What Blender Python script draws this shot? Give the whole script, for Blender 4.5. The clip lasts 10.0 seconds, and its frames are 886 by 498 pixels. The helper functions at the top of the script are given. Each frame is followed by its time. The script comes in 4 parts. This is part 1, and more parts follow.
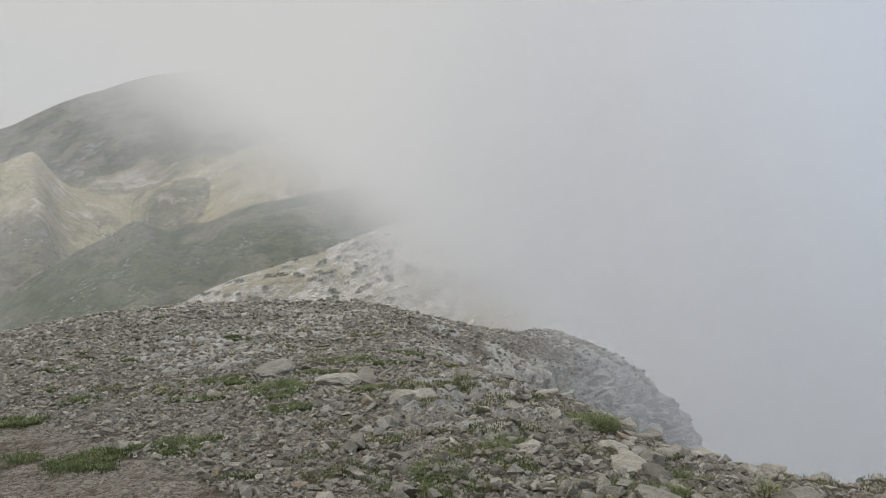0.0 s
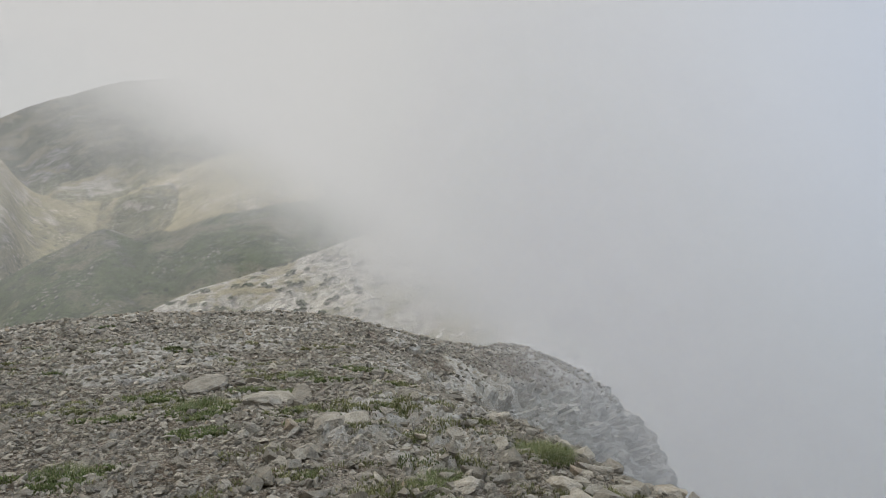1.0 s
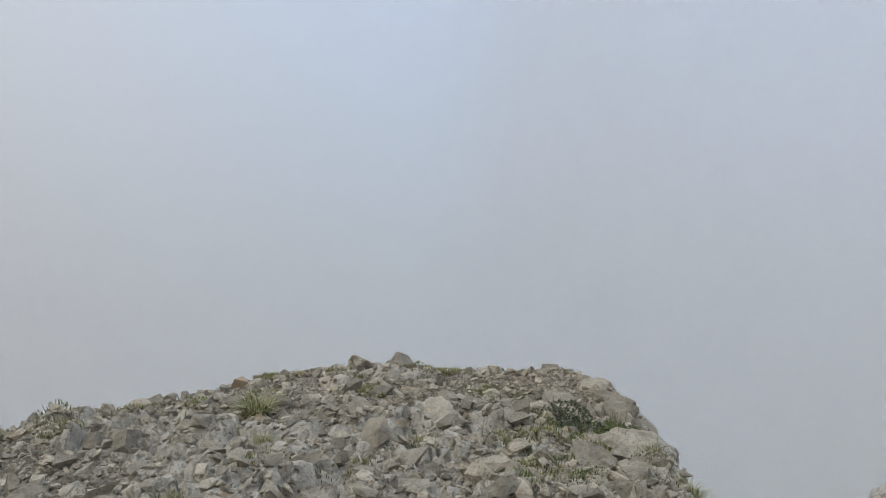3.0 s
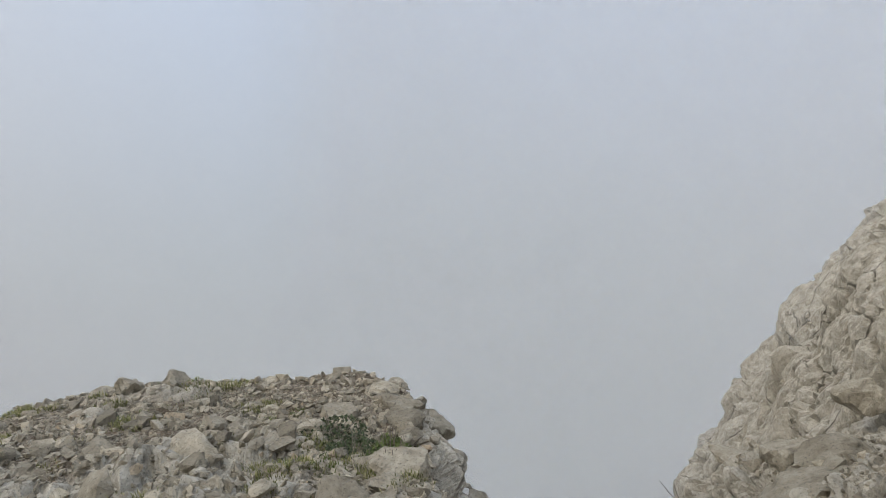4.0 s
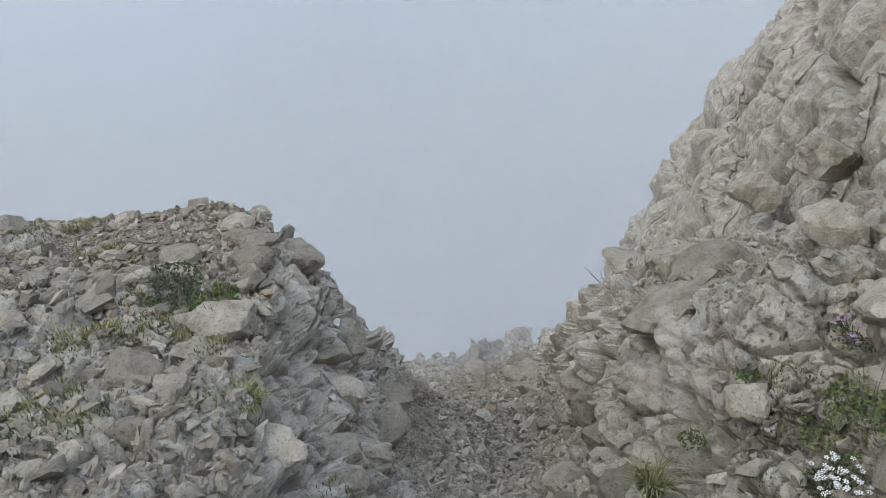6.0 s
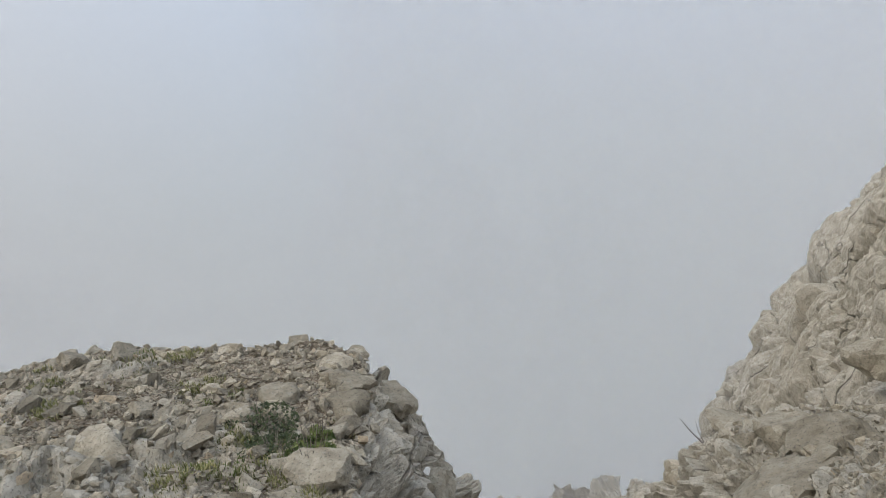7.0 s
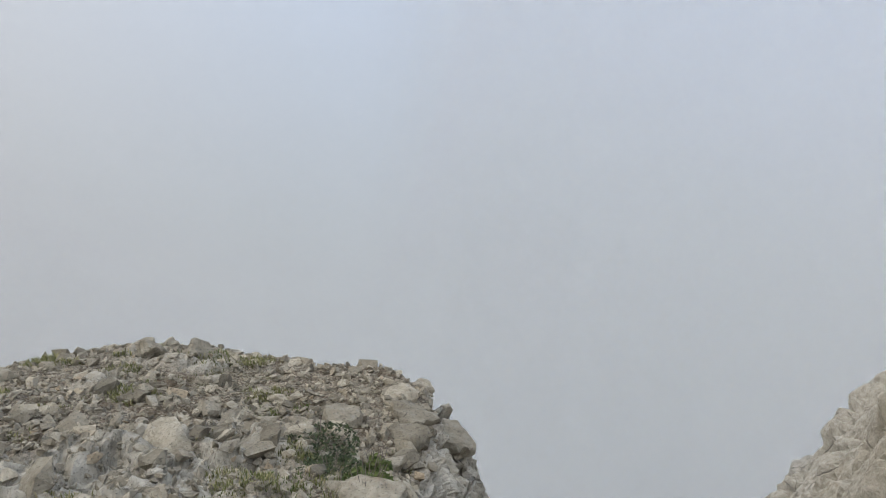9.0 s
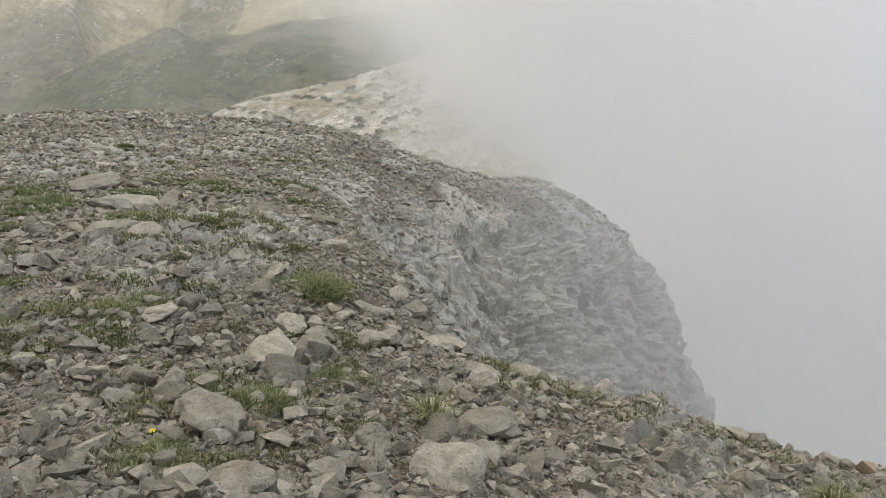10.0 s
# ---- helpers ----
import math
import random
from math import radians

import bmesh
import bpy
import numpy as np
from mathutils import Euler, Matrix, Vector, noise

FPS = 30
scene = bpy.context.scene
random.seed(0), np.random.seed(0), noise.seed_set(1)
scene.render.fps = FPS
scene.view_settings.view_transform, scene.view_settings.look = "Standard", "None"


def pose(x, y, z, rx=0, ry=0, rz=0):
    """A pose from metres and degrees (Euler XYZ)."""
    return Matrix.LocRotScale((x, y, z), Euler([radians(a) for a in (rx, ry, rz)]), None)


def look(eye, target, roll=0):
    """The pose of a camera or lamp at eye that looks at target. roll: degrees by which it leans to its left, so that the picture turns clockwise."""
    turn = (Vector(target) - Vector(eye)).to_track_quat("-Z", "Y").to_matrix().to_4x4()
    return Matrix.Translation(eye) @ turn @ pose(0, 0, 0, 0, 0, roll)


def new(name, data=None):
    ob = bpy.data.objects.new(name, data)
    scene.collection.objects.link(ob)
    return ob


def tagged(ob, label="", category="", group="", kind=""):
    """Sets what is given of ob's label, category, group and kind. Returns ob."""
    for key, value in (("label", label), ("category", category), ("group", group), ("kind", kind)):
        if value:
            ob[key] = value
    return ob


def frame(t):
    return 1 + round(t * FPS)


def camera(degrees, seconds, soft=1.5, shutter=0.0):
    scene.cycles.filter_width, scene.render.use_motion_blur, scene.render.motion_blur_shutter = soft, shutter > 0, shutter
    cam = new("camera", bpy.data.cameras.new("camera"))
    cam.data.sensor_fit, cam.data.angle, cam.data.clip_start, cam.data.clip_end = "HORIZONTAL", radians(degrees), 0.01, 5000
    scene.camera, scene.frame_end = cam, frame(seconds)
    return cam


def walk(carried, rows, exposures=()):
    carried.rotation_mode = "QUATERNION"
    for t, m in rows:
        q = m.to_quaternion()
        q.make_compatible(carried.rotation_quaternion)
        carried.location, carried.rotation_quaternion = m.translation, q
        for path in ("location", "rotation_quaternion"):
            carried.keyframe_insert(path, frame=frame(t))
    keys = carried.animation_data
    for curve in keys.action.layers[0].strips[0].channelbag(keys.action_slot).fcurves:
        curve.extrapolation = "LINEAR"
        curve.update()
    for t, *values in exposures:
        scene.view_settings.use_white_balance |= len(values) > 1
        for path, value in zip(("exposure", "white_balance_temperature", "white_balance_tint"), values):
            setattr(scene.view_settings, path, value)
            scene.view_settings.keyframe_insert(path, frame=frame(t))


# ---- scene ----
cam = camera(57.67, 10.0, soft=0.9)
PATH = [
    (0.0, pose(0.000, -0.000, 1.500, 84.29, 2.56, -0.26)),
    (0.5, pose(0.183, 0.403, 1.378, 83.09, 1.91, -2.96)),
    (1.0, pose(0.266, 0.817, 1.345, 85.16, 1.43, -2.29)),
    (1.5, pose(0.331, 1.307, 1.262, 82.23, 1.61, -2.31)),
    (2.0, pose(0.548, 1.769, 1.170, 80.67, 2.02, -10.79)),
    (2.3, pose(0.720, 1.895, 1.134, 78.41, 1.93, -22.84)),
    (2.4, pose(0.782, 1.907, 1.121, 77.39, 1.93, -27.81)),
    (2.5, pose(0.846, 1.905, 1.107, 76.46, 1.97, -33.03)),
    (2.8, pose(1.090, 1.827, 1.064, 74.44, 1.53, -47.63)),
    (3.0, pose(1.249, 1.776, 1.042, 73.86, 1.48, -54.31)),
    (3.2, pose(1.445, 1.721, 1.031, 74.14, 1.33, -60.22)),
    (4.3, pose(2.152, 1.495, 1.068, 71.32, 2.15, -65.08)),
    (4.5, pose(2.237, 1.482, 1.072, 70.62, 2.97, -64.10)),
    (5.0, pose(2.473, 1.366, 1.020, 67.30, 4.41, -63.55)),
    (5.2, pose(2.598, 1.275, 1.012, 64.27, 4.17, -65.14)),
    (6.3, pose(2.826, 1.190, 0.966, 55.44, 4.24, -69.62)),
    (6.5, pose(2.839, 1.196, 0.997, 59.08, 4.66, -67.95)),
    (7.0, pose(2.837, 1.292, 1.064, 65.94, 4.52, -62.57)),
    (7.5, pose(2.831, 1.330, 1.083, 66.25, 3.17, -61.50)),
    (8.0, pose(2.870, 1.259, 1.074, 63.93, 1.24, -65.38)),
    (8.5, pose(2.887, 1.221, 1.084, 64.80, 0.22, -66.24)),
    (9.0, pose(2.796, 1.360, 1.102, 68.80, -1.43, -54.54)),
    (9.3, pose(2.698, 1.489, 1.103, 70.85, -2.05, -41.83)),
    (9.5, pose(2.568, 1.549, 1.110, 71.87, -2.85, -30.06)),
    (9.7, pose(2.411, 1.620, 1.111, 72.53, -3.32, -17.29)),
    (10.0, pose(2.137, 1.609, 1.170, 72.86, -3.02, 2.76)),
]
walk(cam, PATH, [(0.0, 0.0, 6500, 10), (2.4, 0.04, 6650, 10), (3.0, 0.16, 6480, 10), (4.3, 0.24, 6650, 10), (6.4, 0.4, 5950, 10), (7.2, 0.3, 6750, 10), (8.6, 0.32, 6450, 10), (10.0, 0.28, 6900, 10)])

# ---- light ----
SUN_AZ, SUN_EL = 40.0, 52.0       # degrees: left of the first view's heading, above the horizon
SUN_DIR = Vector((-math.sin(radians(SUN_AZ)) * math.cos(radians(SUN_EL)), math.cos(radians(SUN_AZ)) * math.cos(radians(SUN_EL)), math.sin(radians(SUN_EL))))
scene.view_settings.exposure = 0.0


def link(tree, a, b):
    tree.links.new(a, b)


def node(tree, kind, **values):
    n = tree.nodes.new(kind)
    for key, value in values.items():
        n.inputs[key].default_value = value
    return n


def math_node(tree, op, a, b=None, c=None, clamp=False):
    n = tree.nodes.new("ShaderNodeMath")
    n.operation, n.use_clamp = op, clamp
    for i, v in enumerate((a, b, c)):
        if v is None:
            continue
        if isinstance(v, (int, float)):
            n.inputs[i].default_value = v
        else:
            link(tree, v, n.inputs[i])
    return n.outputs[0]


def mix_colour(tree, fac, a, b, blend="MIX"):
    n = tree.nodes.new("ShaderNodeMix")
    n.data_type, n.blend_type = "RGBA", blend
    for socket, v in ((n.inputs[0], fac), (n.inputs[6], a), (n.inputs[7], b)):
        if isinstance(v, (int, float)):
            socket.default_value = v
        elif isinstance(v, tuple):
            socket.default_value = (*v, 1)
        else:
            link(tree, v, socket)
    return n.outputs[2]


def ramp(tree, fac, stops):
    n = tree.nodes.new("ShaderNodeValToRGB")
    while len(n.color_ramp.elements) < len(stops):
        n.color_ramp.elements.new(0.5)
    for e, (p, c) in zip(n.color_ramp.elements, stops):
        e.position, e.color = p, (*c, 1) if isinstance(c, tuple) else (c, c, c, 1)
    link(tree, fac, n.inputs[0])
    return n.outputs[0]


def span(tree, v, a, b, lo=0.0, hi=1.0):
    n = tree.nodes.new("ShaderNodeMapRange")
    n.interpolation_type = "SMOOTHSTEP"
    link(tree, v, n.inputs[0])
    for i, x in enumerate((a, b, lo, hi)):
        n.inputs[1 + i].default_value = x
    return n.outputs[0]


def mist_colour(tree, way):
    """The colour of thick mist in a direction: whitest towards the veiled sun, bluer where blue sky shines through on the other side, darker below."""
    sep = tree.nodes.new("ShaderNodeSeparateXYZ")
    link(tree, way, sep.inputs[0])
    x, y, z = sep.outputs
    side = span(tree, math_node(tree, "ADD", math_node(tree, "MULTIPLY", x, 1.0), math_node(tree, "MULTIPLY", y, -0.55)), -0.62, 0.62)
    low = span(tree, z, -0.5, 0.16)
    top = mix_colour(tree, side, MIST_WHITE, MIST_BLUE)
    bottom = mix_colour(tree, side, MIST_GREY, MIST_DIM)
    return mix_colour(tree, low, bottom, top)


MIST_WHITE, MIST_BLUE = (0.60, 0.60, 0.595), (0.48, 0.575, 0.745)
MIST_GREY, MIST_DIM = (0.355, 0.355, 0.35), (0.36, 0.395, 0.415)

world = bpy.data.worlds.new("world")
scene.world = world
world.use_nodes = True
wt = world.node_tree
wt.nodes.clear()
coord = wt.nodes.new("ShaderNodeTexCoord")
sky = wt.nodes.new("ShaderNodeTexSky")
sky.sky_type, sky.sun_disc = "NISHITA", False
sky.sun_elevation, sky.sun_rotation = radians(SUN_EL), radians(-SUN_AZ)
sky_dim = mix_colour(wt, 1.0, sky.outputs[0], (0.06, 0.06, 0.06), "MULTIPLY")
veil = mist_colour(wt, coord.outputs["Generated"])
height = wt.nodes.new("ShaderNodeSeparateXYZ")
link(wt, coord.outputs["Generated"], height.inputs[0])
overcast = span(wt, height.outputs[2], 0.22, 1.0, 1.0, 2.2)      # an overcast sky is brightest overhead
lift = wt.nodes.new("ShaderNodeVectorMath")
lift.operation = "SCALE"
link(wt, veil, lift.inputs[0])
link(wt, overcast, lift.inputs["Scale"])
veil = lift.outputs[0]
back = wt.nodes.new("ShaderNodeBackground")
link(wt, mix_colour(wt, 0.88, sky_dim, veil), back.inputs[0])
back.inputs[1].default_value = 1.0
out = wt.nodes.new("ShaderNodeOutputWorld")
link(wt, back.outputs[0], out.inputs[0])

sun = new("sun", bpy.data.lights.new("sun", "SUN"))
sun.data.energy, sun.data.angle, sun.data.color = 5.0, radians(6), (1.0, 0.94, 0.84)
sun.matrix_world = look(SUN_DIR * 100, (0, 0, 0))

# ---- number fields for shapes ----
def hashed(i, j, k, seed, many=3):
    """Random numbers in 0..1 for each lattice cell."""
    i, j, k = (a.astype(np.int32).view(np.uint32) for a in (i, j, k))
    h = (i * np.uint32(73856093)) ^ (j * np.uint32(19349663)) ^ (k * np.uint32(83492791)) ^ np.uint32(seed * 2654435761 & 0xFFFFFFFF)
    made = []
    for n in range(many):
        h = (h ^ (h >> np.uint32(15))) * np.uint32(2246822519)
        h = (h ^ (h >> np.uint32(13))) * np.uint32(3266489917)
        h = h ^ (h >> np.uint32(16))
        made.append((h & np.uint32(0xFFFFFF)).astype(np.float32) / np.float32(16777216.0))
    return made


def smooth(a, b, v):
    s = np.clip((v - a) / (b - a), 0, 1)
    return s * s * (3 - 2 * s)


def soft(v, k):
    """max(v, 0), rounded over about k."""
    return 0.5 * (v + np.sqrt(v * v + k * k))


def soft_min(a, b, k):
    return 0.5 * (a + b - np.sqrt((a - b) ** 2 + k * k))


def in_pieces(fn):
    """Works through long arrays in short pieces, which is quicker."""
    def worked(p, *rest, **named):
        if len(p) <= 8192:
            return fn(p, *rest, **named)
        return np.concatenate([fn(p[k:k + 8192], *rest, **named) for k in range(0, len(p), 8192)])
    return worked


@in_pieces
def value_noise(p, size, seed):
    q = p / size
    base = np.floor(q)
    f = q - base
    f = f * f * (3 - 2 * f)
    total = np.zeros(len(p))
    for a in (0, 1):
        for b in (0, 1):
            for c in (0, 1):
                w = (f[:, 0] if a else 1 - f[:, 0]) * (f[:, 1] if b else 1 - f[:, 1]) * (f[:, 2] if c else 1 - f[:, 2])
                total += w * hashed(base[:, 0] + a, base[:, 1] + b, base[:, 2] + c, seed, 1)[0]
    return total * 2 - 1


def layered(p, size, seed, octaves=4, fade=0.5):
    return sum(value_noise(p, size * 0.5 ** n, seed + n) * fade ** n for n in range(octaves))


@in_pieces
def blocks(p, size, seed, tilt=0.45, crack=0.12, pillow=0.0):
    """The relief of jointed rock: each cell is a tilted facet, with a groove along the joints. In units of size."""
    q = p / size
    base = np.floor(q).astype(np.int32)
    q = (q - base).astype(np.float32)
    d1, d2 = np.full(len(p), 9.0, np.float32), np.full(len(p), 9.0, np.float32)
    first, second = np.zeros((2, len(p)), np.int8)
    reach = []
    for n in range(27):
        a, b, c = n // 9 - 1, n // 3 % 3 - 1, n % 3 - 1
        r = hashed(base[:, 0] + a, base[:, 1] + b, base[:, 2] + c, seed)
        off = q[:, 0] - a - r[0], q[:, 1] - b - r[1], q[:, 2] - c - r[2]
        reach.append(off)
        d = off[0] * off[0] + off[1] * off[1] + off[2] * off[2]
        near, next_near = d < d1, d < d2
        second = np.where(near, first, np.where(next_near, n, second))
        d2 = np.where(near, d1, np.minimum(d2, d))
        first = np.where(near, n, first)
        d1 = np.where(near, d, d1)
    reach = np.array(reach)
    rows = np.arange(len(p))

    def facet(n):
        s = hashed(base[:, 0] + n // 9 - 1, base[:, 1] + n // 3 % 3 - 1, base[:, 2] + n % 3 - 1, seed + 77, 4)
        way = reach[n, :, rows]
        return (s[0] - 0.5) * 0.7 + tilt * ((s[1] - 0.5) * way[:, 0] + (s[2] - 0.5) * way[:, 1] + (s[3] - 0.5) * way[:, 2]) * 2

    edge = np.sqrt(d2) - np.sqrt(d1)
    own = 0.5 + 0.5 * smooth(0, 0.2, edge)
    face = facet(first.astype(np.int32)) * own + facet(second.astype(np.int32)) * (1 - own)
    return face - 0.6 * (1 - smooth(0, crack, edge)) - pillow * (1 - smooth(0, 0.45, edge)) ** 2


def flat(x, y):
    return np.stack([x, y, np.zeros_like(x)], 1)

# ---- the lie of the land ----
HUB = (2.2, 0.8)                    # about where the viewer stands
GX, GY = 0.937, 0.349               # the way the gully runs down
EDGE_Y = (6.0, 8.5, 10.4, 14.0, 18.0, 22.0, 28.0, 33.0, 37.0, 60.0)
EDGE_X = (2.2, 1.8, 1.2, 0.5, 0.3, 1.1, 3.6, 7.0, 9.6, 10.0)


def gully_axes(x, y):
    u = (x - 2.84) * GX + (y - 1.2) * GY
    v = -(x - 2.84) * GY + (y - 1.2) * GX
    return u, v


def plateau(x, y):
    """The stony back of the ridge: falls gently ahead, and more towards the cliff side."""
    z = -0.106 * np.maximum(y, -6) - 0.25 * soft(x - (1.2 - 0.16 * np.clip(y - 6, 0, 34)), 0.6)
    z = z + 0.07 * smooth(2.0, 4.0, x) * (1 + smooth(4.4, 6.2, y) * smooth(9.0, 7.0, y))
    z = z - 0.009 * soft(-8 - x, 3.0) ** 2
    z = z - 0.02 * soft(y - 30 + 0.25 * np.maximum(x, -14), 4.0) ** 2 * smooth(6, -2, x) - 0.02 * soft(y - 42, 4.0) ** 2
    return z


def bare_height(x, y):
    p = flat(x, y)
    z = plateau(x, y) + 0.12 * layered(p, 5.0, 11, 3) * smooth(3, 9, np.hypot(x - 1.5, y - 1))
    # cliff side: the long ridge is joined by a short shoulder that ends above the gully
    bay = x - np.interp(y, EDGE_Y, EDGE_X) - 0.7 * layered(p, 4.0, 21, 3) * smooth(8, 16, y)
    end = -soft_min(-(y - 6.7 - 0.17 * (x - 2.5)), -(x - 7.0), 0.8)
    s = soft_min(bay, end + 0.25 * layered(p, 1.5, 23, 2), 0.6)
    z = z - 1.75 * soft(s, 0.5 + 1.5 * smooth(13, 24, y))
    # gully and the crag on its far side
    u, v = gully_axes(x, y)
    floor = -0.75 - 0.82 * soft(u - 0.75, 0.8) - 1.1 * soft(u - 21.0, 2.0) - 0.12 * layered(p, 1.6, 31, 2)
    left = floor + 2.4 * soft(v - 0.5, 0.25)
    w = -v
    wall = 0.78 * soft(w - 0.35, 0.2) + 1.65 * soft(w - 2.0, 0.3) - 1.15 * soft(w - 3.95, 0.6)
    wall = wall + 0.9 * smooth(0.45, 1.0, w) * smooth(1.6, 2.8, u) * smooth(10.0, 5.0, u)      # ledge of blocks along the crag's foot
    wall = wall * smooth(0.3, 4.0, u + 0.25 * w) - 2.6 * soft(u - 13.8 - 0.35 * w, 0.8) * smooth(1.2, 2.6, w)
    right = floor + wall
    lip = smooth(0.2, 2.0, u)
    z = -soft_min(-z, -(floor - 0.6 * soft(v - 2.5, 0.6)), 0.4)
    rim = soft_min(z, left, 0.3)
    side = np.where(v > 0, rim, right)
    z = z * (1 - lip) + side * lip
    z = z + 0.40 * np.exp(-((x - 6.95) / 0.85) ** 2 - ((y - 4.6) / 1.1) ** 2) * smooth(0.5, 1.1, v)      # the shoulder's blunt end
    z = z + 0.20 * np.exp(-((x - 0.3) / 2.5) ** 2 - ((y - 7.7) / 3.6) ** 2)
    return z

# ---- materials ----
def material(name):
    m = bpy.data.materials.new(name)
    m.use_nodes = True
    t = m.node_tree
    t.nodes.clear()
    return m, t


def finish(t, colour, rough=0.9, bump=None, strength=0.4, distance=0.02, extra=None):
    b = t.nodes.new("ShaderNodeBsdfPrincipled")
    link(t, colour, b.inputs["Base Color"])
    if isinstance(rough, float):
        b.inputs["Roughness"].default_value = rough
    else:
        link(t, rough, b.inputs["Roughness"])
    b.inputs["Specular IOR Level"].default_value = 0.25
    if bump is not None:
        n = node(t, "ShaderNodeBump", Strength=strength, Distance=distance)
        link(t, bump, n.inputs["Height"])
        link(t, n.outputs[0], b.inputs["Normal"])
    o = t.nodes.new("ShaderNodeOutputMaterial")
    link(t, b.outputs[0], o.inputs[0])
    return b


def noise_tex(t, where, scale, detail=6.0, rough=0.6, warp=0.0):
    n = node(t, "ShaderNodeTexNoise", Scale=scale, Detail=detail, Roughness=rough, Distortion=warp)
    link(t, where, n.inputs["Vector"])
    return n.outputs[0]


def cells_tex(t, where, scale, feature="F1", randomness=1.0):
    n = node(t, "ShaderNodeTexVoronoi", Scale=scale, Randomness=randomness)
    n.feature = feature
    link(t, where, n.inputs["Vector"])
    return n


def place(t):
    return t.nodes.new("ShaderNodeNewGeometry").outputs["Position"]


LIME_DARK, LIME, LIME_PALE = (0.21, 0.188, 0.15), (0.45, 0.41, 0.335), (0.69, 0.645, 0.55)
RUST = (0.30, 0.215, 0.135)


def limestone_colour(t, p, spread):
    """Grey limestone: pale worn faces, darker weathered film, rust in places. spread: a random number that sets stones apart, or None."""
    big = noise_tex(t, p, 1.3, 5.0, 0.6)
    mid = noise_tex(t, p, 9.0, 8.0, 0.68, 0.4)
    fine = noise_tex(t, p, 70.0, 5.0, 0.7)
    c = ramp(t, mid, [(0.28, LIME_DARK), (0.46, LIME), (0.70, LIME_PALE)])
    c = mix_colour(t, span(t, big, 0.35, 0.7, 0.0, 0.45), c, (0.49, 0.44, 0.35))
    c = mix_colour(t, span(t, fine, 0.53, 0.68, 0.0, 0.7), c, (0.12, 0.118, 0.108))
    lichen = math_node(t, "MULTIPLY", span(t, noise_tex(t, p, 22.0, 4.0, 0.7), 0.56, 0.68), span(t, big, 0.4, 0.6))
    c = mix_colour(t, math_node(t, "MULTIPLY", lichen, 0.5), c, (0.60, 0.60, 0.57))
    rust = span(t, noise_tex(t, p, 3.1, 5.0, 0.65), 0.60, 0.76, 0.0, 0.5)
    c = mix_colour(t, rust, c, RUST)
    if spread is None:
        bend = node(t, "ShaderNodeTexNoise", Scale=1.3, Detail=3.0)
        link(t, p, bend.inputs["Vector"])
        bent = t.nodes.new("ShaderNodeVectorMath")
        bent.operation = "MULTIPLY_ADD"
        link(t, bend.outputs["Color"], bent.inputs[0])
        bent.inputs[1].default_value = (0.5, 0.5, 0.5)
        link(t, p, bent.inputs[2])
        joint = span(t, cells_tex(t, bent.outputs[0], 0.95, "DISTANCE_TO_EDGE").outputs["Distance"], 0.0, 0.016)
        worn = span(t, noise_tex(t, p, 1.9, 3.0), 0.42, 0.56)              # joints run out here and there
        joint = math_node(t, "MAXIMUM", joint, worn)
        c = mix_colour(t, math_node(t, "MULTIPLY", math_node(t, "SUBTRACT", 1.0, joint), 0.6), c, (0.10, 0.088, 0.07))
        mid = math_node(t, "ADD", mid, math_node(t, "MULTIPLY", joint, 0.6))
    if spread is not None:
        tone = ramp(t, spread, [(0.0, (0.46, 0.44, 0.40)), (0.25, (0.66, 0.635, 0.59)), (0.65, (0.80, 0.775, 0.73)), (0.98, (1.06, 1.02, 0.95)), (1.0, (0.82, 0.69, 0.55))])
        c = mix_colour(t, 1.0, c, tone, "MULTIPLY")
    return c, mid, fine


def make_rock(name, random_from=None):
    m, t = material(name)
    p = place(t)
    spread = None
    if random_from == "object":
        spread = t.nodes.new("ShaderNodeObjectInfo").outputs["Random"]
    if random_from == "island":
        spread = t.nodes.new("ShaderNodeNewGeometry").outputs["Random Per Island"]
    c, mid, fine = limestone_colour(t, p, spread)
    h = math_node(t, "ADD", math_node(t, "MULTIPLY", mid, 1.0), math_node(t, "MULTIPLY", fine, 0.35))
    finish(t, c, 0.88, h, 1.0, 0.035)
    return m


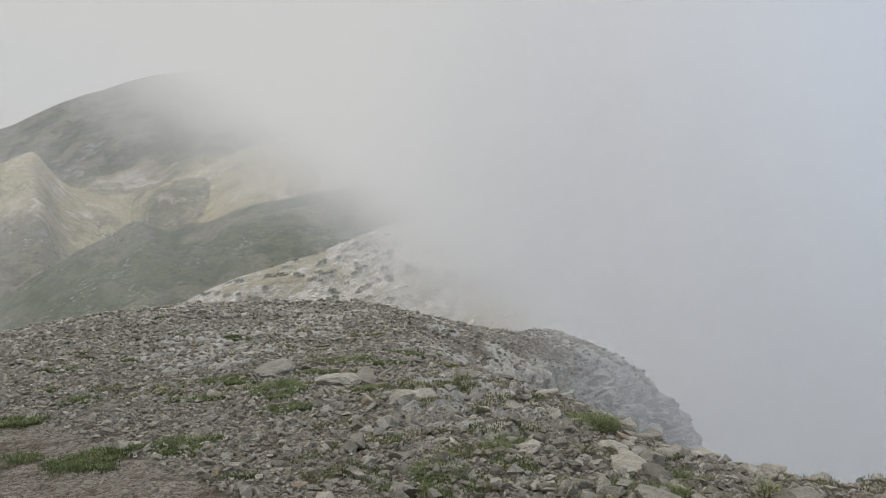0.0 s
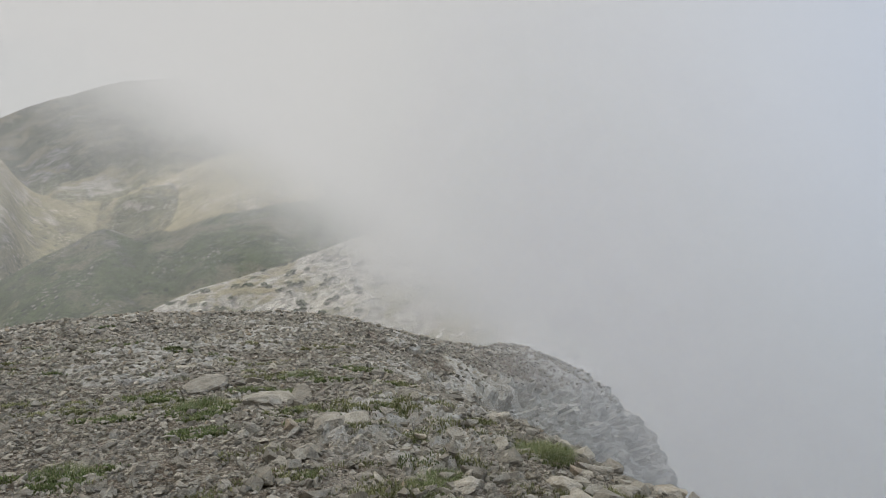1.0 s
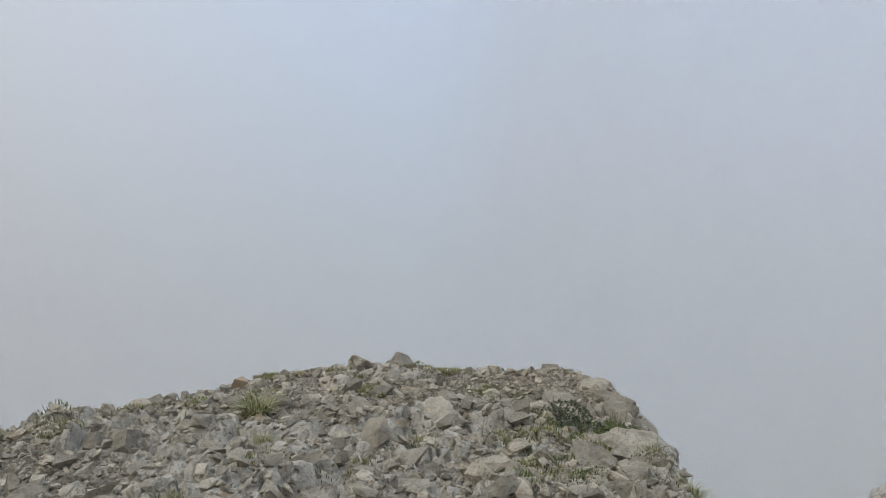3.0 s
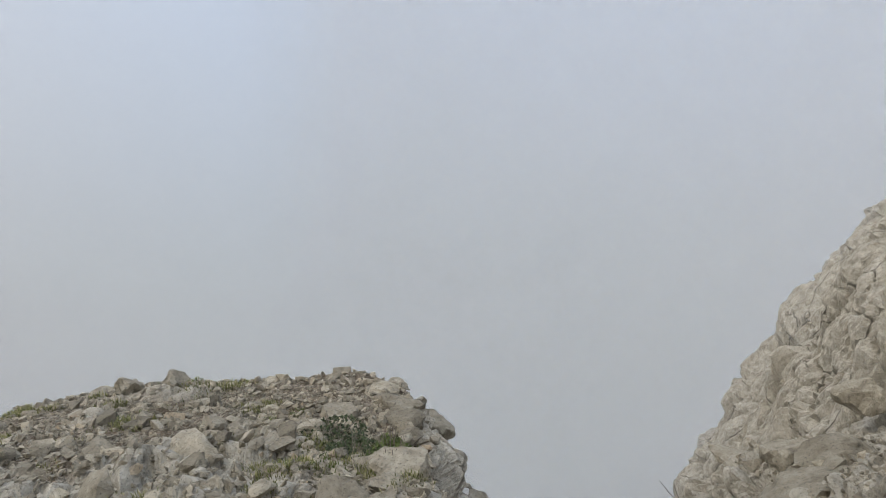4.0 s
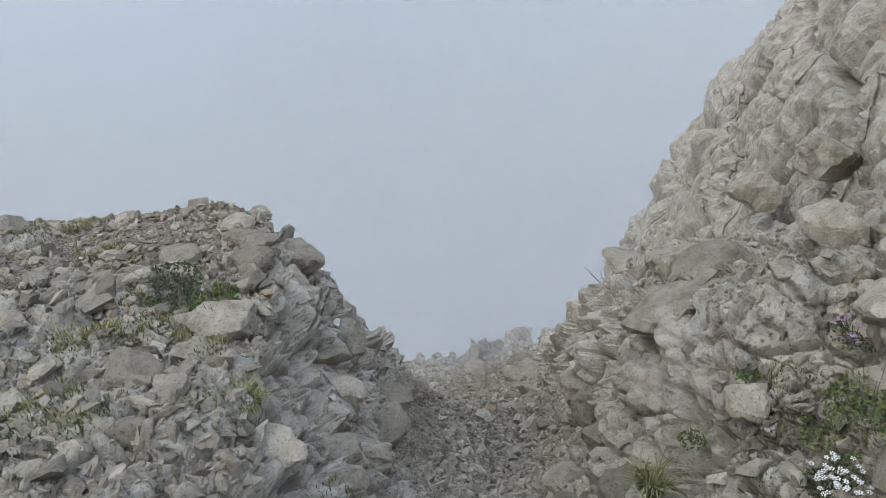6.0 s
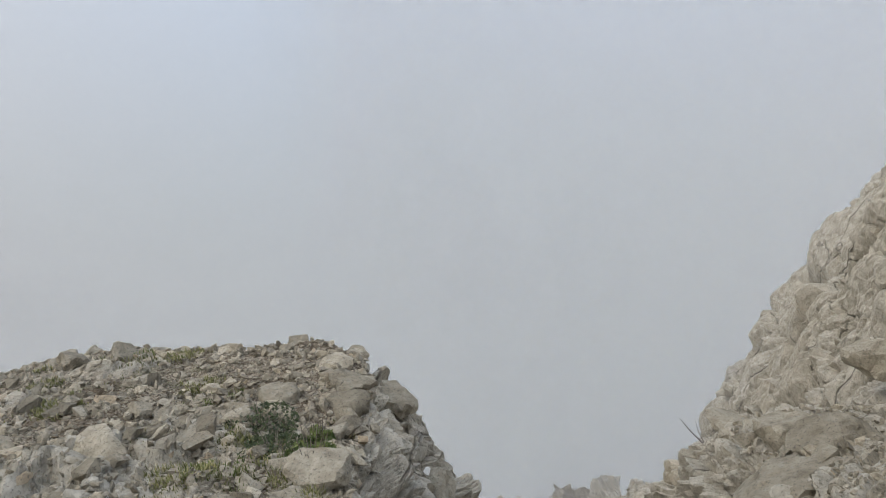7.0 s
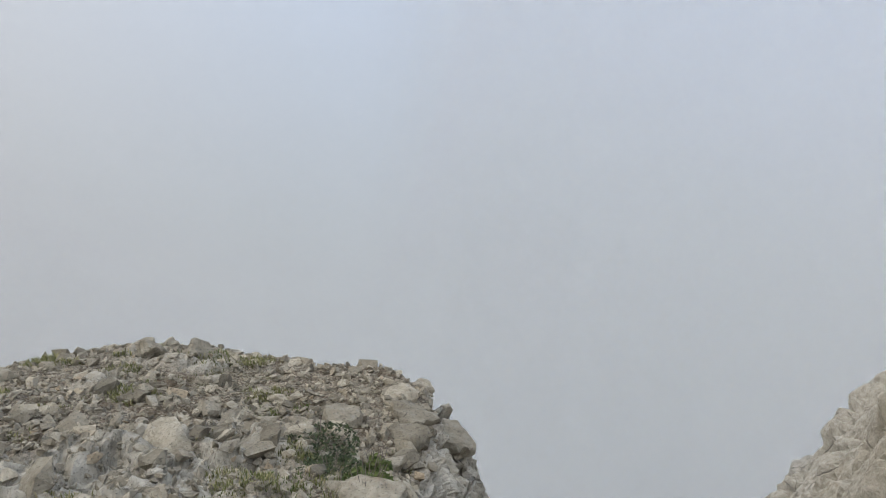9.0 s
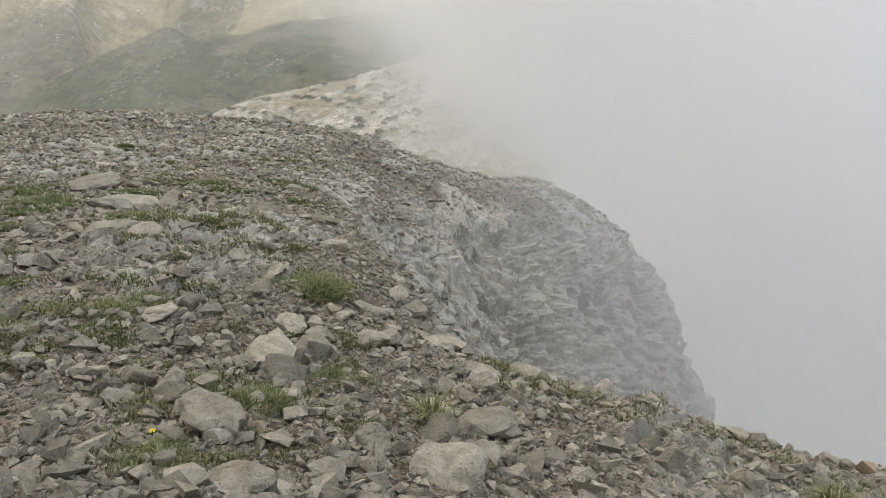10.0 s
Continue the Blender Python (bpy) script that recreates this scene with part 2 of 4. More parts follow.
def make_ground():
    """Fine broken stone and soil between the stones, bare rock where the vertex field says so."""
    m, t = material("ground")
    p = place(t)
    rock, mid, fine = limestone_colour(t, p, None)
    small = cells_tex(t, p, 34.0)
    tiny = cells_tex(t, p, 95.0)
    chip = mix_colour(t, 0.5, small.outputs["Color"], tiny.outputs["Color"])
    hue = t.nodes.new("ShaderNodeSeparateColor")
    link(t, chip, hue.inputs[0])
    gravel = ramp(t, hue.outputs[0], [(0.15, (0.15, 0.118, 0.085)), (0.45, (0.30, 0.25, 0.185)), (0.8, (0.49, 0.43, 0.335))])
    soil = mix_colour(t, span(t, noise_tex(t, p, 14.0, 6.0, 0.7), 0.45, 0.7), (0.11, 0.075, 0.045), (0.22, 0.165, 0.105))
    gravel = mix_colour(t, span(t, noise_tex(t, p, 2.2, 6.0, 0.65), 0.48, 0.66, 0.05, 0.75), gravel, soil)
    moss = math_node(t, "MULTIPLY", span(t, noise_tex(t, p, 0.9, 6.0, 0.7), 0.55, 0.68), span(t, noise_tex(t, p, 26.0, 4.0, 0.7), 0.4, 0.6))
    gravel = mix_colour(t, math_node(t, "MULTIPLY", moss, 0.7), gravel, (0.11, 0.125, 0.05))
    bare = t.nodes.new("ShaderNodeAttribute")
    bare.attribute_name = "bare_rock"
    c = mix_colour(t, bare.outputs["Fac"], gravel, rock)
    chips = math_node(t, "ADD", math_node(t, "MULTIPLY", small.outputs["Distance"], -1.2), math_node(t, "MULTIPLY", tiny.outputs["Distance"], -0.5))
    rocks = math_node(t, "ADD", mid, math_node(t, "MULTIPLY", fine, 0.35))
    hm = t.nodes.new("ShaderNodeMix")
    link(t, bare.outputs["Fac"], hm.inputs[0])
    link(t, chips, hm.inputs[2])
    link(t, rocks, hm.inputs[3])
    finish(t, c, 0.92, hm.outputs[0], 1.0, 0.04)
    return m


def make_leaf(name, low, high, dry=None, gloss=0.6):
    m, t = material(name)
    r = t.nodes.new("ShaderNodeNewGeometry").outputs["Random Per Island"]
    stops = [(0.0, low), (0.7, high)] + ([(0.93, dry)] if dry else [])
    c = ramp(t, r, stops)
    c = mix_colour(t, span(t, noise_tex(t, place(t), 5.0, 3.0), 0.4, 0.7, 0.0, 0.5), c, tuple(0.6 * v for v in low))
    b = finish(t, c, gloss)
    return m


def make_plain(name, colour, rough=0.8, scale=20.0, change=0.3):
    m, t = material(name)
    c = mix_colour(t, noise_tex(t, place(t), scale), tuple(v * (1 - change) for v in colour), tuple(min(1, v * (1 + change)) for v in colour))
    finish(t, c, rough)
    return m


def make_hill(name, grass, stone, amount):
    """A far mountain flank: thin grass over pale stone, in streaks and patches."""
    m, t = material(name)
    p = place(t)
    a = noise_tex(t, p, 0.006, 8.0, 0.62, 0.6)
    b = noise_tex(t, p, 0.045, 8.0, 0.68, 0.3)
    c = mix_colour(t, span(t, b, 0.38, 0.62), tuple(v * 0.5 for v in grass), grass)
    dry = span(t, noise_tex(t, p, 0.011, 6.0, 0.6, 0.5), 0.46, 0.6, 0.0, 0.8)
    c = mix_colour(t, dry, c, (0.32, 0.28, 0.175))
    grit = noise_tex(t, p, 0.22, 6.0, 0.75)
    s = mix_colour(t, span(t, grit, 0.38, 0.6), tuple(v * 0.5 for v in stone), stone)
    c = mix_colour(t, span(t, grit, 0.45, 0.62, 0.0, 0.55), c, tuple(v * 0.55 for v in grass))
    f = math_node(t, "ADD", math_node(t, "ADD", math_node(t, "MULTIPLY", a, 0.5), math_node(t, "MULTIPLY", b, 0.4)), math_node(t, "MULTIPLY", grit, 0.2))
    c = mix_colour(t, span(t, f, amount - 0.03, amount + 0.03), s, c)
    rocks = cells_tex(t, p, 0.16)
    strewn_rock = math_node(t, "MULTIPLY", span(t, rocks.outputs["Distance"], 0.36, 0.26), span(t, noise_tex(t, p, 0.02, 6.0, 0.7), 0.47, 0.6))
    c = mix_colour(t, strewn_rock, c, stone)
    scrub = cells_tex(t, p, 0.075)
    dark = math_node(t, "MULTIPLY", span(t, scrub.outputs["Distance"], 0.24, 0.16), span(t, noise_tex(t, p, 0.013, 4.0, 0.6), 0.44, 0.56))
    c = mix_colour(t, math_node(t, "MULTIPLY", dark, 0.75), c, (0.05, 0.06, 0.035))
    relief_mix = math_node(t, "ADD", math_node(t, "ADD", b, math_node(t, "MULTIPLY", grit, 0.5)), math_node(t, "MULTIPLY", strewn_rock, 0.25))
    finish(t, c, 0.95, relief_mix, 1.0, 12.0)
    return m


def make_mist(name):
    """Thin mist: lets most light through and scatters the rest to all sides; its thickness is a vertex field, broken up by drifting wisps."""
    m, t = material(name)
    d = t.nodes.new("ShaderNodeAttribute")
    d.attribute_name = "thickness"
    wisps = span(t, noise_tex(t, place(t), 0.05, 4.0, 0.55, 0.8), 0.25, 0.75, 0.8, 1.18)
    a = math_node(t, "MULTIPLY", d.outputs["Fac"], wisps, clamp=True)
    front = node(t, "ShaderNodeBsdfDiffuse", Color=(*MIST_ALBEDO, 1))
    through_it = node(t, "ShaderNodeBsdfTranslucent", Color=(*MIST_ALBEDO, 1))
    both = node(t, "ShaderNodeMixShader", Fac=0.5)
    link(t, front.outputs[0], both.inputs[1])
    link(t, through_it.outputs[0], both.inputs[2])
    clear = t.nodes.new("ShaderNodeBsdfTransparent")
    mix = t.nodes.new("ShaderNodeMixShader")
    link(t, a, mix.inputs[0])
    link(t, clear.outputs[0], mix.inputs[1])
    link(t, both.outputs[0], mix.inputs[2])
    o = t.nodes.new("ShaderNodeOutputMaterial")
    link(t, mix.outputs[0], o.inputs[0])
    return m


def make_glowing_backdrop():
    """A glowing shell for the cloud that closes the distance: it emits the sky's mist colours itself, and thins out
    over the far hills.
    """
    m, t = material("glowing_backdrop")
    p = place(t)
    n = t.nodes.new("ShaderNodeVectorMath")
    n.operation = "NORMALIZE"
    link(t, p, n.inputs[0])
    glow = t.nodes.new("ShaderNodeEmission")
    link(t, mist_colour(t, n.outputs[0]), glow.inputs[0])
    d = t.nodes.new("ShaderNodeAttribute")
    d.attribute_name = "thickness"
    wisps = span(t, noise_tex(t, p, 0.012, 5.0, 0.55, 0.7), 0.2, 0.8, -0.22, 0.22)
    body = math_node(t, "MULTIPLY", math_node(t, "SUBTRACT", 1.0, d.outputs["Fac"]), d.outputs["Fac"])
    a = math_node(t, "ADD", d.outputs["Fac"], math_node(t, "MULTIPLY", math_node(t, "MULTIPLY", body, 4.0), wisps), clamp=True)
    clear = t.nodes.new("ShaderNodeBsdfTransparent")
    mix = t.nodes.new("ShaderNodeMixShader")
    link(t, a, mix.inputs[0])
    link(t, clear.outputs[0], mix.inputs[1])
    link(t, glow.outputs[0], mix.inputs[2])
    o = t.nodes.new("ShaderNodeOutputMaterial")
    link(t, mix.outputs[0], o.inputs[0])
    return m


MIST_ALBEDO = (0.98, 0.97, 0.955)
ROCK, ROCK_ISLAND, ROCK_OBJECT = make_rock("limestone"), make_rock("scree_stone", "island"), make_rock("loose_stone", "object")
GROUND = make_ground()
GRASS = make_leaf("grass", (0.085, 0.115, 0.03), (0.18, 0.205, 0.07), (0.36, 0.33, 0.17))
SEDGE = make_leaf("dry_sedge", (0.12, 0.13, 0.045), (0.25, 0.245, 0.10), (0.42, 0.37, 0.2))
SHRUB = make_leaf("shrub_leaf", (0.03, 0.042, 0.02), (0.075, 0.095, 0.04))
HERB = make_leaf("herb_leaf", (0.06, 0.09, 0.025), (0.16, 0.19, 0.06))
JUNIPER = make_leaf("juniper", (0.05, 0.065, 0.035), (0.09, 0.11, 0.055))
WOOD = make_plain("dead_wood", (0.20, 0.17, 0.14))
WHITE_STONE = make_plain("white_stone", (0.72, 0.70, 0.66))
PETAL_WHITE, PETAL_PINK, PETAL_YELLOW = make_plain("white_petal", (0.75, 0.75, 0.70), 0.6), make_plain("pink_petal", (0.42, 0.26, 0.42), 0.6), make_plain("yellow_petal", (0.75, 0.62, 0.03), 0.6)
HILL_FAR = make_hill("far_mountain", (0.16, 0.165, 0.10), (0.40, 0.375, 0.33), 0.48)
HILL_TAN = make_hill("tan_hill", (0.31, 0.285, 0.165), (0.56, 0.50, 0.40), 0.485)
HILL_GREEN = make_hill("green_hill", (0.15, 0.19, 0.07), (0.34, 0.32, 0.25), 0.46)
HILL_PALE = make_hill("pale_hill", (0.28, 0.275, 0.19), (0.52, 0.50, 0.45), 0.57)
MIST, CLOUD = make_mist("mist"), make_glowing_backdrop()

# ---- large structure ----
def grid_mesh(name, x, y, z, mat, closed=False, fields=()):
    """A sheet over a grid of rows x columns."""
    rows, cols = x.shape
    me = bpy.data.meshes.new(name)
    n = rows * cols
    idx = np.arange(n).reshape(rows, cols)
    if closed:
        idx = np.concatenate([idx, idx[:, :1]], 1)
    faces = np.stack([idx[:-1, :-1], idx[:-1, 1:], idx[1:, 1:], idx[1:, :-1]], -1).reshape(-1, 4)
    me.vertices.add(n)
    me.vertices.foreach_set("co", np.stack([x, y, z], -1).reshape(-1).astype(np.float32))
    me.loops.add(faces.size)
    me.loops.foreach_set("vertex_index", faces.reshape(-1).astype(np.int32))
    me.polygons.add(len(faces))
    me.polygons.foreach_set("loop_start", (np.arange(len(faces)) * 4).astype(np.int32))
    me.update(calc_edges=True)
    me.polygons.foreach_set("use_smooth", np.zeros(len(faces), dtype=bool))
    for key, values in fields:
        me.attributes.new(key, "FLOAT", "POINT").data.foreach_set("value", values.reshape(-1).astype(np.float32))
    me.materials.append(mat)
    return new(name, me)


def steepness(x, y, e=0.08):
    z = bare_height(x, y)
    return np.hypot(bare_height(x + e, y) - z, bare_height(x, y + e) - z) / e


def outcrop(x, y, slope):
    """How much bare rock breaks through, 0 to 1."""
    p = flat(x, y)
    u, v = gully_axes(x, y)
    patch = layered(p, 1.7, 41, 3)
    steep = smooth(0.55, 1.1, slope)
    slab = smooth(0.28, 0.5, patch + 0.22 * smooth(3.0, 7.0, x) + 0.12 * smooth(1.0, 3.0, u) * smooth(5, 1, np.abs(v)) + 0.12 * smooth(-2, 1.5, x) * smooth(9, 5, np.abs(y - 9)))
    trail = smooth(0.9, 0.3, np.abs(v - 0.05)) * smooth(2.0, 3.5, u)
    return np.clip(np.maximum(steep, slab) * (1 - 0.85 * trail), 0, 1)


def relief(x, y, z0=None):
    """The finished ground: bare height, then rock blocks pushed out along the slope's normal. Gives places and the bare rock field."""
    e = 0.1
    z = bare_height(x, y)
    gx, gy = (bare_height(x + e, y) - z) / e, (bare_height(x, y + e) - z) / e
    n = np.stack([-gx, -gy, np.ones_like(gx)], 1)
    n /= np.linalg.norm(n, axis=1)[:, None]
    p = np.stack([x, y, z], 1)
    bare = outcrop(x, y, np.hypot(gx, gy))
    r = np.hypot(x - HUB[0], y - HUB[1])
    steep = smooth(0.6, 1.3, np.hypot(gx, gy))
    warp = np.stack([layered(p, 0.9, 51 + k, 2) for k in range(3)], 1) * 0.09
    lay = (p + warp) @ np.array(((0.94, 0.2, -0.28), (-0.12, 0.96, 0.24), (0.32, -0.19, 0.93))).T
    lay = lay * (1.0, 1.0, 1.5)
    def where(mask, size, seed, tilt, crack, pillow=0.0):
        made = np.zeros(len(p))
        k = np.nonzero(mask > 0.01)[0]
        made[k] = blocks(lay[k], size, seed, tilt, crack, pillow) * mask[k]
        return made
    u, v = gully_axes(x, y)
    crag = steep * smooth(1.8, 3.8, u) * smooth(-0.8, -1.8, v)
    huge = where(crag, 2.3, 60, 0.5, 0.03, 0.25) * 0.45
    lay = lay * (1.0, 1.0, 0.55)
    joints = where(crag, 1.0, 64, 0.4, 0.05, 0.25) * 0.28
    lay = lay * (1.0, 1.0, 1 / 0.55)
    upright = crag > 0.5
    lay = np.where(upright[:, None], lay * (1.0, 1.0, 0.5), lay)        # the crag's joints stand upright
    big = where(steep * bare, 0.75, 61, 0.4, 0.06, 0.18) * 0.22 * (1 - 0.6 * crag) + joints
    off = steep * smooth(12, 20, r)
    far = 0.35 * off * np.abs(layered(flat(x, y), 1.5, 66, 3)) + where(off, 2.6, 67, 0.8, 0.10) * 0.4 + where(off, 1.15, 68, 1.1, 0.12) * 0.36 + where(off, 0.5, 69, 1.2, 0.14) * 0.2
    mid = where(bare, 0.38, 62, 0.55, 0.09, 0.18) * 0.14 * (0.75 + 0.25 * steep) * (1 - 0.5 * crag)
    low = where(bare * smooth(14, 8, r), 0.15, 63, 0.8, 0.11, 0.2) * 0.055 * (1 - 0.5 * crag)
    rough = bare * 0.022 * layered(p, 0.19, 65, 3, 0.6)
    d = huge + far + big + mid + low + rough + (1 - bare) * (0.02 * layered(p, 0.35, 71, 3) + 0.016 * layered(p, 0.07, 75, 2)) + 0.05 * bare * (1 - steep)
    return p + n * d[:, None], bare


NEAR, FAR, TURN_IN, TURN_OUT, ROWS = 0.35, 62.0, 48.0, -118.0, 850


def build_ground():
    fine = np.concatenate([np.arange(TURN_IN, -30.0, -0.22), np.arange(-30.0, -100.0, -0.15), np.arange(-100.0, TURN_OUT, -0.5)])
    rest = np.linspace(TURN_OUT, TURN_IN - 360, 70)[1:-1]
    az = np.radians(np.concatenate([fine, rest]))
    # rows crowd where the slope turns towards the path, so that steep faces are as finely cut as level ground
    log_r = np.linspace(math.log(NEAR), math.log(FAR), 420)
    thin = np.arange(0, len(az), 5)
    a, lr = np.meshgrid(az[thin], log_r)
    x, y = HUB[0] - np.exp(lr) * np.sin(a), HUB[1] + np.exp(lr) * np.cos(a)
    rise = np.arctan2(bare_height(x.ravel(), y.ravel()).reshape(x.shape) - 1.05, np.exp(lr))
    r = np.exp(lr[1:])
    crag = smooth(-66, -76, np.degrees(a[1:]))
    dense = 0.12 + (0.65 + 0.7 * crag) * smooth(2.0, 3.2, r) * smooth(20.0, 17.0, r) + 0.3 * (1 - crag) * smooth(16.0, 20.0, r) * smooth(46.0, 40.0, r)
    weight = 0.8 * np.abs(np.diff(rise, axis=0)) + dense * np.diff(lr, axis=0)
    weight = (weight + np.roll(weight, 1, 1) + np.roll(weight, -1, 1)) / 3
    share = np.concatenate([np.zeros((1, len(thin))), np.cumsum(weight, 0)])
    share /= share[-1]
    cut = np.stack([np.interp(np.linspace(0, 1, ROWS), share[:, k], log_r) for k in range(len(thin))], 1)
    col = np.arange(len(az))
    lo = np.minimum(col // 5, len(thin) - 1)
    hi = np.minimum(lo + 1, len(thin) - 1)
    f = (col % 5) / 5.0
    rr = np.exp(cut[:, lo] * (1 - f) + cut[:, hi] * f)
    a = np.broadcast_to(az, rr.shape)
    x, y = HUB[0] - rr * np.sin(a), HUB[1] + rr * np.cos(a)
    p, bare = relief(x.ravel(), y.ravel())
    shape = x.shape
    # one sheet: from the feet to the valley and on to the horizon
    outer_r = np.array([68.0, 76, 90, 110, 130, 150, 200, 420, 1600, 4800])
    ox, oy = HUB[0] - outer_r[:, None] * np.sin(az), HUB[1] + outer_r[:, None] * np.cos(az)
    last = p[:, 2].reshape(shape)[-1]
    fall = np.clip((outer_r - FAR) / 85, 0, 1)[:, None]
    oz = last * (1 - fall) + (-420.0) * fall
    centre = np.full((1, len(az)), HUB[0]), np.full((1, len(az)), HUB[1])
    cz = np.full((1, len(az)), float(bare_height(np.array([HUB[0]]), np.array([HUB[1]]))[0]))
    X = np.concatenate([centre[0], p[:, 0].reshape(shape), ox])
    Y = np.concatenate([centre[1], p[:, 1].reshape(shape), oy])
    Z = np.concatenate([cz, p[:, 2].reshape(shape), oz])
    B = np.concatenate([np.zeros((1, len(az))), bare.reshape(shape), np.zeros(ox.shape)])
    ob = grid_mesh("ground", X, Y, Z, GROUND, True, (("bare_rock", B),))
    return tagged(ob, "grey limestone ridge with scree, outcrops, cliff and gully", "ground", kind="structure")


def hill(name, label, mat, az_knots, tops, dist, front, back, rough, seed, r_span):
    """A mountain flank whose crest runs through the given heights at the given turns (degrees left of ahead)."""
    az = np.radians(np.linspace(az_knots[0], az_knots[-1], 240))
    r = np.linspace(r_span[0], r_span[1], 170)
    a, rr = np.meshgrid(az, r)
    crest = np.interp(np.degrees(a), az_knots[::-1], tops[::-1])
    bend = np.hanning(13) / np.hanning(13).sum()
    crest = np.broadcast_to(np.convolve(np.pad(crest[0], 6, mode="edge"), bend, "valid"), crest.shape)      # rounds the crest's knots
    cd = np.interp(np.degrees(a), az_knots[::-1], dist[::-1])
    x, y = -rr * np.sin(a), rr * np.cos(a)
    p = flat(x.ravel(), y.ravel())
    n = layered(p, rough * 9, seed, 6, 0.5).reshape(x.shape) * rough
    gullies = np.abs(layered(np.stack([np.degrees(a).ravel() * rough * 1.2, rr.ravel() * 0.15, 0 * rr.ravel()], 1), rough * 4, seed + 9, 4)).reshape(x.shape)
    z = crest - front * soft(cd - rr, 20.0) - back * soft(rr - cd, 20.0) + n * np.clip(0.25 + np.abs(cd - rr) / (14 * rough), 0, 1) - gullies * rough * 0.9 * np.clip((cd - rr) / (10 * rough), 0, 1)
    ob = grid_mesh(name, x, y, z, mat)
    ob.data.polygons.foreach_set("use_smooth", np.ones(len(ob.data.polygons), dtype=bool))
    return tagged(ob, label, "mountain", kind="structure")


build_ground()
hill("mountain_1", "far grassy mountain fading into cloud", HILL_FAR, (36.0, 28.2, 25.9, 23.2, 19.7, 16.5, 13.5, 5.0), (60.0, 171.0, 219.0, 265.0, 304.0, 324.0, 334.0, 340.0), (2500.0,) * 8, 0.32, 0.5, 30.0, 101, (900.0, 2800.0))
hill("mountain_2", "tan grassy saddle and spur with pale crags", HILL_TAN, (36.0, 28.4, 26.4, 25.7, 24.7, 22.7, 20.5, 18.8, 16.6, 13.9, 10.0, 6.1), (5.0, 43.0, 66.0, 31.0, 2.0, -17.0, -18.0, 2.0, 25.0, 52.0, 79.0, 105.0), (1500.0,) * 12, 0.34, 0.3, 17.0, 103, (820.0, 1800.0))
hill("mountain_3", "green grassy spur half under cloud shadow", HILL_GREEN, (36.0, 29.1, 27.1, 24.7, 22.9, 20.6, 19.0, 17.5, 16.3, 13.8, 11.1, 8.7, 5.1, 0.7), (-190.0, -113.0, -90.0, -67.0, -54.0, -35.0, -46.0, -38.0, -41.0, -27.0, -20.0, -11.0, -8.0, 1.0), (1000.0,) * 14, 0.36, 0.4, 8.0, 105, (560.0, 1250.0))
hill("mountain_4", "pale stony slope dotted with dark junipers", HILL_PALE, (30.0, 22.8, 18.0, 15.3, 13.7, 10.6, 7.3, 3.3, 0.0, -6.0), (-106.0, -79.0, -62.0, -52.0, -48.0, -41.0, -33.0, -22.0, -15.0, -6.0), (500.0,) * 10, 0.42, 0.5, 3.0, 107, (330.0, 640.0))


def mist_sheet(radius, amount):
    """A veil of mist that hangs round the ridge and clings to its flanks."""
    az = np.radians(np.linspace(62, -135, 200))
    h = np.linspace(-70, 16, 130)
    a, z = np.meshgrid(az, h)
    far = radius - 0.12 * (z + 4.0)
    x, y = HUB[0] - far * np.sin(a), HUB[1] + far * np.cos(a)
    above = (z.ravel() - bare_height(x.ravel(), y.ravel())).reshape(x.shape)
    d = np.degrees(a)
    wide = np.pad(above, ((0, 0), (12, 12)), mode="edge")
    even = sum(wide[:, k:k + above.shape[1]] for k in range(25)) / 25
    side = 0.12 + 0.88 * smooth(12, -8, d) + 0.6 * smooth(-45, -60, d)
    gully = smooth(-48, -58, d) * smooth(-104, -88, d)          # mist fills the gully to its floor
    thick = amount * side * (1 + 1.3 * gully) * np.where(gully > 0.5, smooth(-0.3, 0.5, above), smooth(-0.2, 2.6, above)) * (0.75 + 0.9 * smooth(-3, -16, z)) * (0.12 + 0.88 * smooth(30, 6, even)) * smooth(16, 0, z)
    thick *= smooth(62, 50, d) * smooth(-135, -120, d)
    ob = grid_mesh("mist", x, y, z, MIST, fields=(("thickness", np.clip(thick, 0, 0.208)),))
    ob.data.polygons.foreach_set("use_smooth", np.ones(len(ob.data.polygons), dtype=bool))
    return tagged(ob, "thin drifting mist over the ridge", "mist", kind="stuff")


for radius, amount in ((11.0, 0.04), (15.0, 0.075), (18.5, 0.12), (24.0, 0.2), (28.5, 0.25), (33.0, 0.26), (37.5, 0.26)):
    mist_sheet(radius, amount)


def glowing_backdrop():
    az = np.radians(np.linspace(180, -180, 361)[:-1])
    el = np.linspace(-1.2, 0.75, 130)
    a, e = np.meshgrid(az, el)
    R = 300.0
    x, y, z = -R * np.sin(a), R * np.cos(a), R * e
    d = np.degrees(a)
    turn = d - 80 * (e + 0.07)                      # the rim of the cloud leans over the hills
    # never below 0.2: a thin glowing haze laid over the far hills
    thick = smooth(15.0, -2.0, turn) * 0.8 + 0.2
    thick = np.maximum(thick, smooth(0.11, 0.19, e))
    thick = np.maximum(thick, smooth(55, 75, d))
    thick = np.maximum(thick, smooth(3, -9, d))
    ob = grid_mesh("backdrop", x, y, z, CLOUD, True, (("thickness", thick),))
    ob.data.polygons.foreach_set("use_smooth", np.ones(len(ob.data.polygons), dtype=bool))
    return tagged(ob, "glowing backdrop of white cloud that fills the valley beyond the ridge", "cloud", kind="structure")


glowing_backdrop()


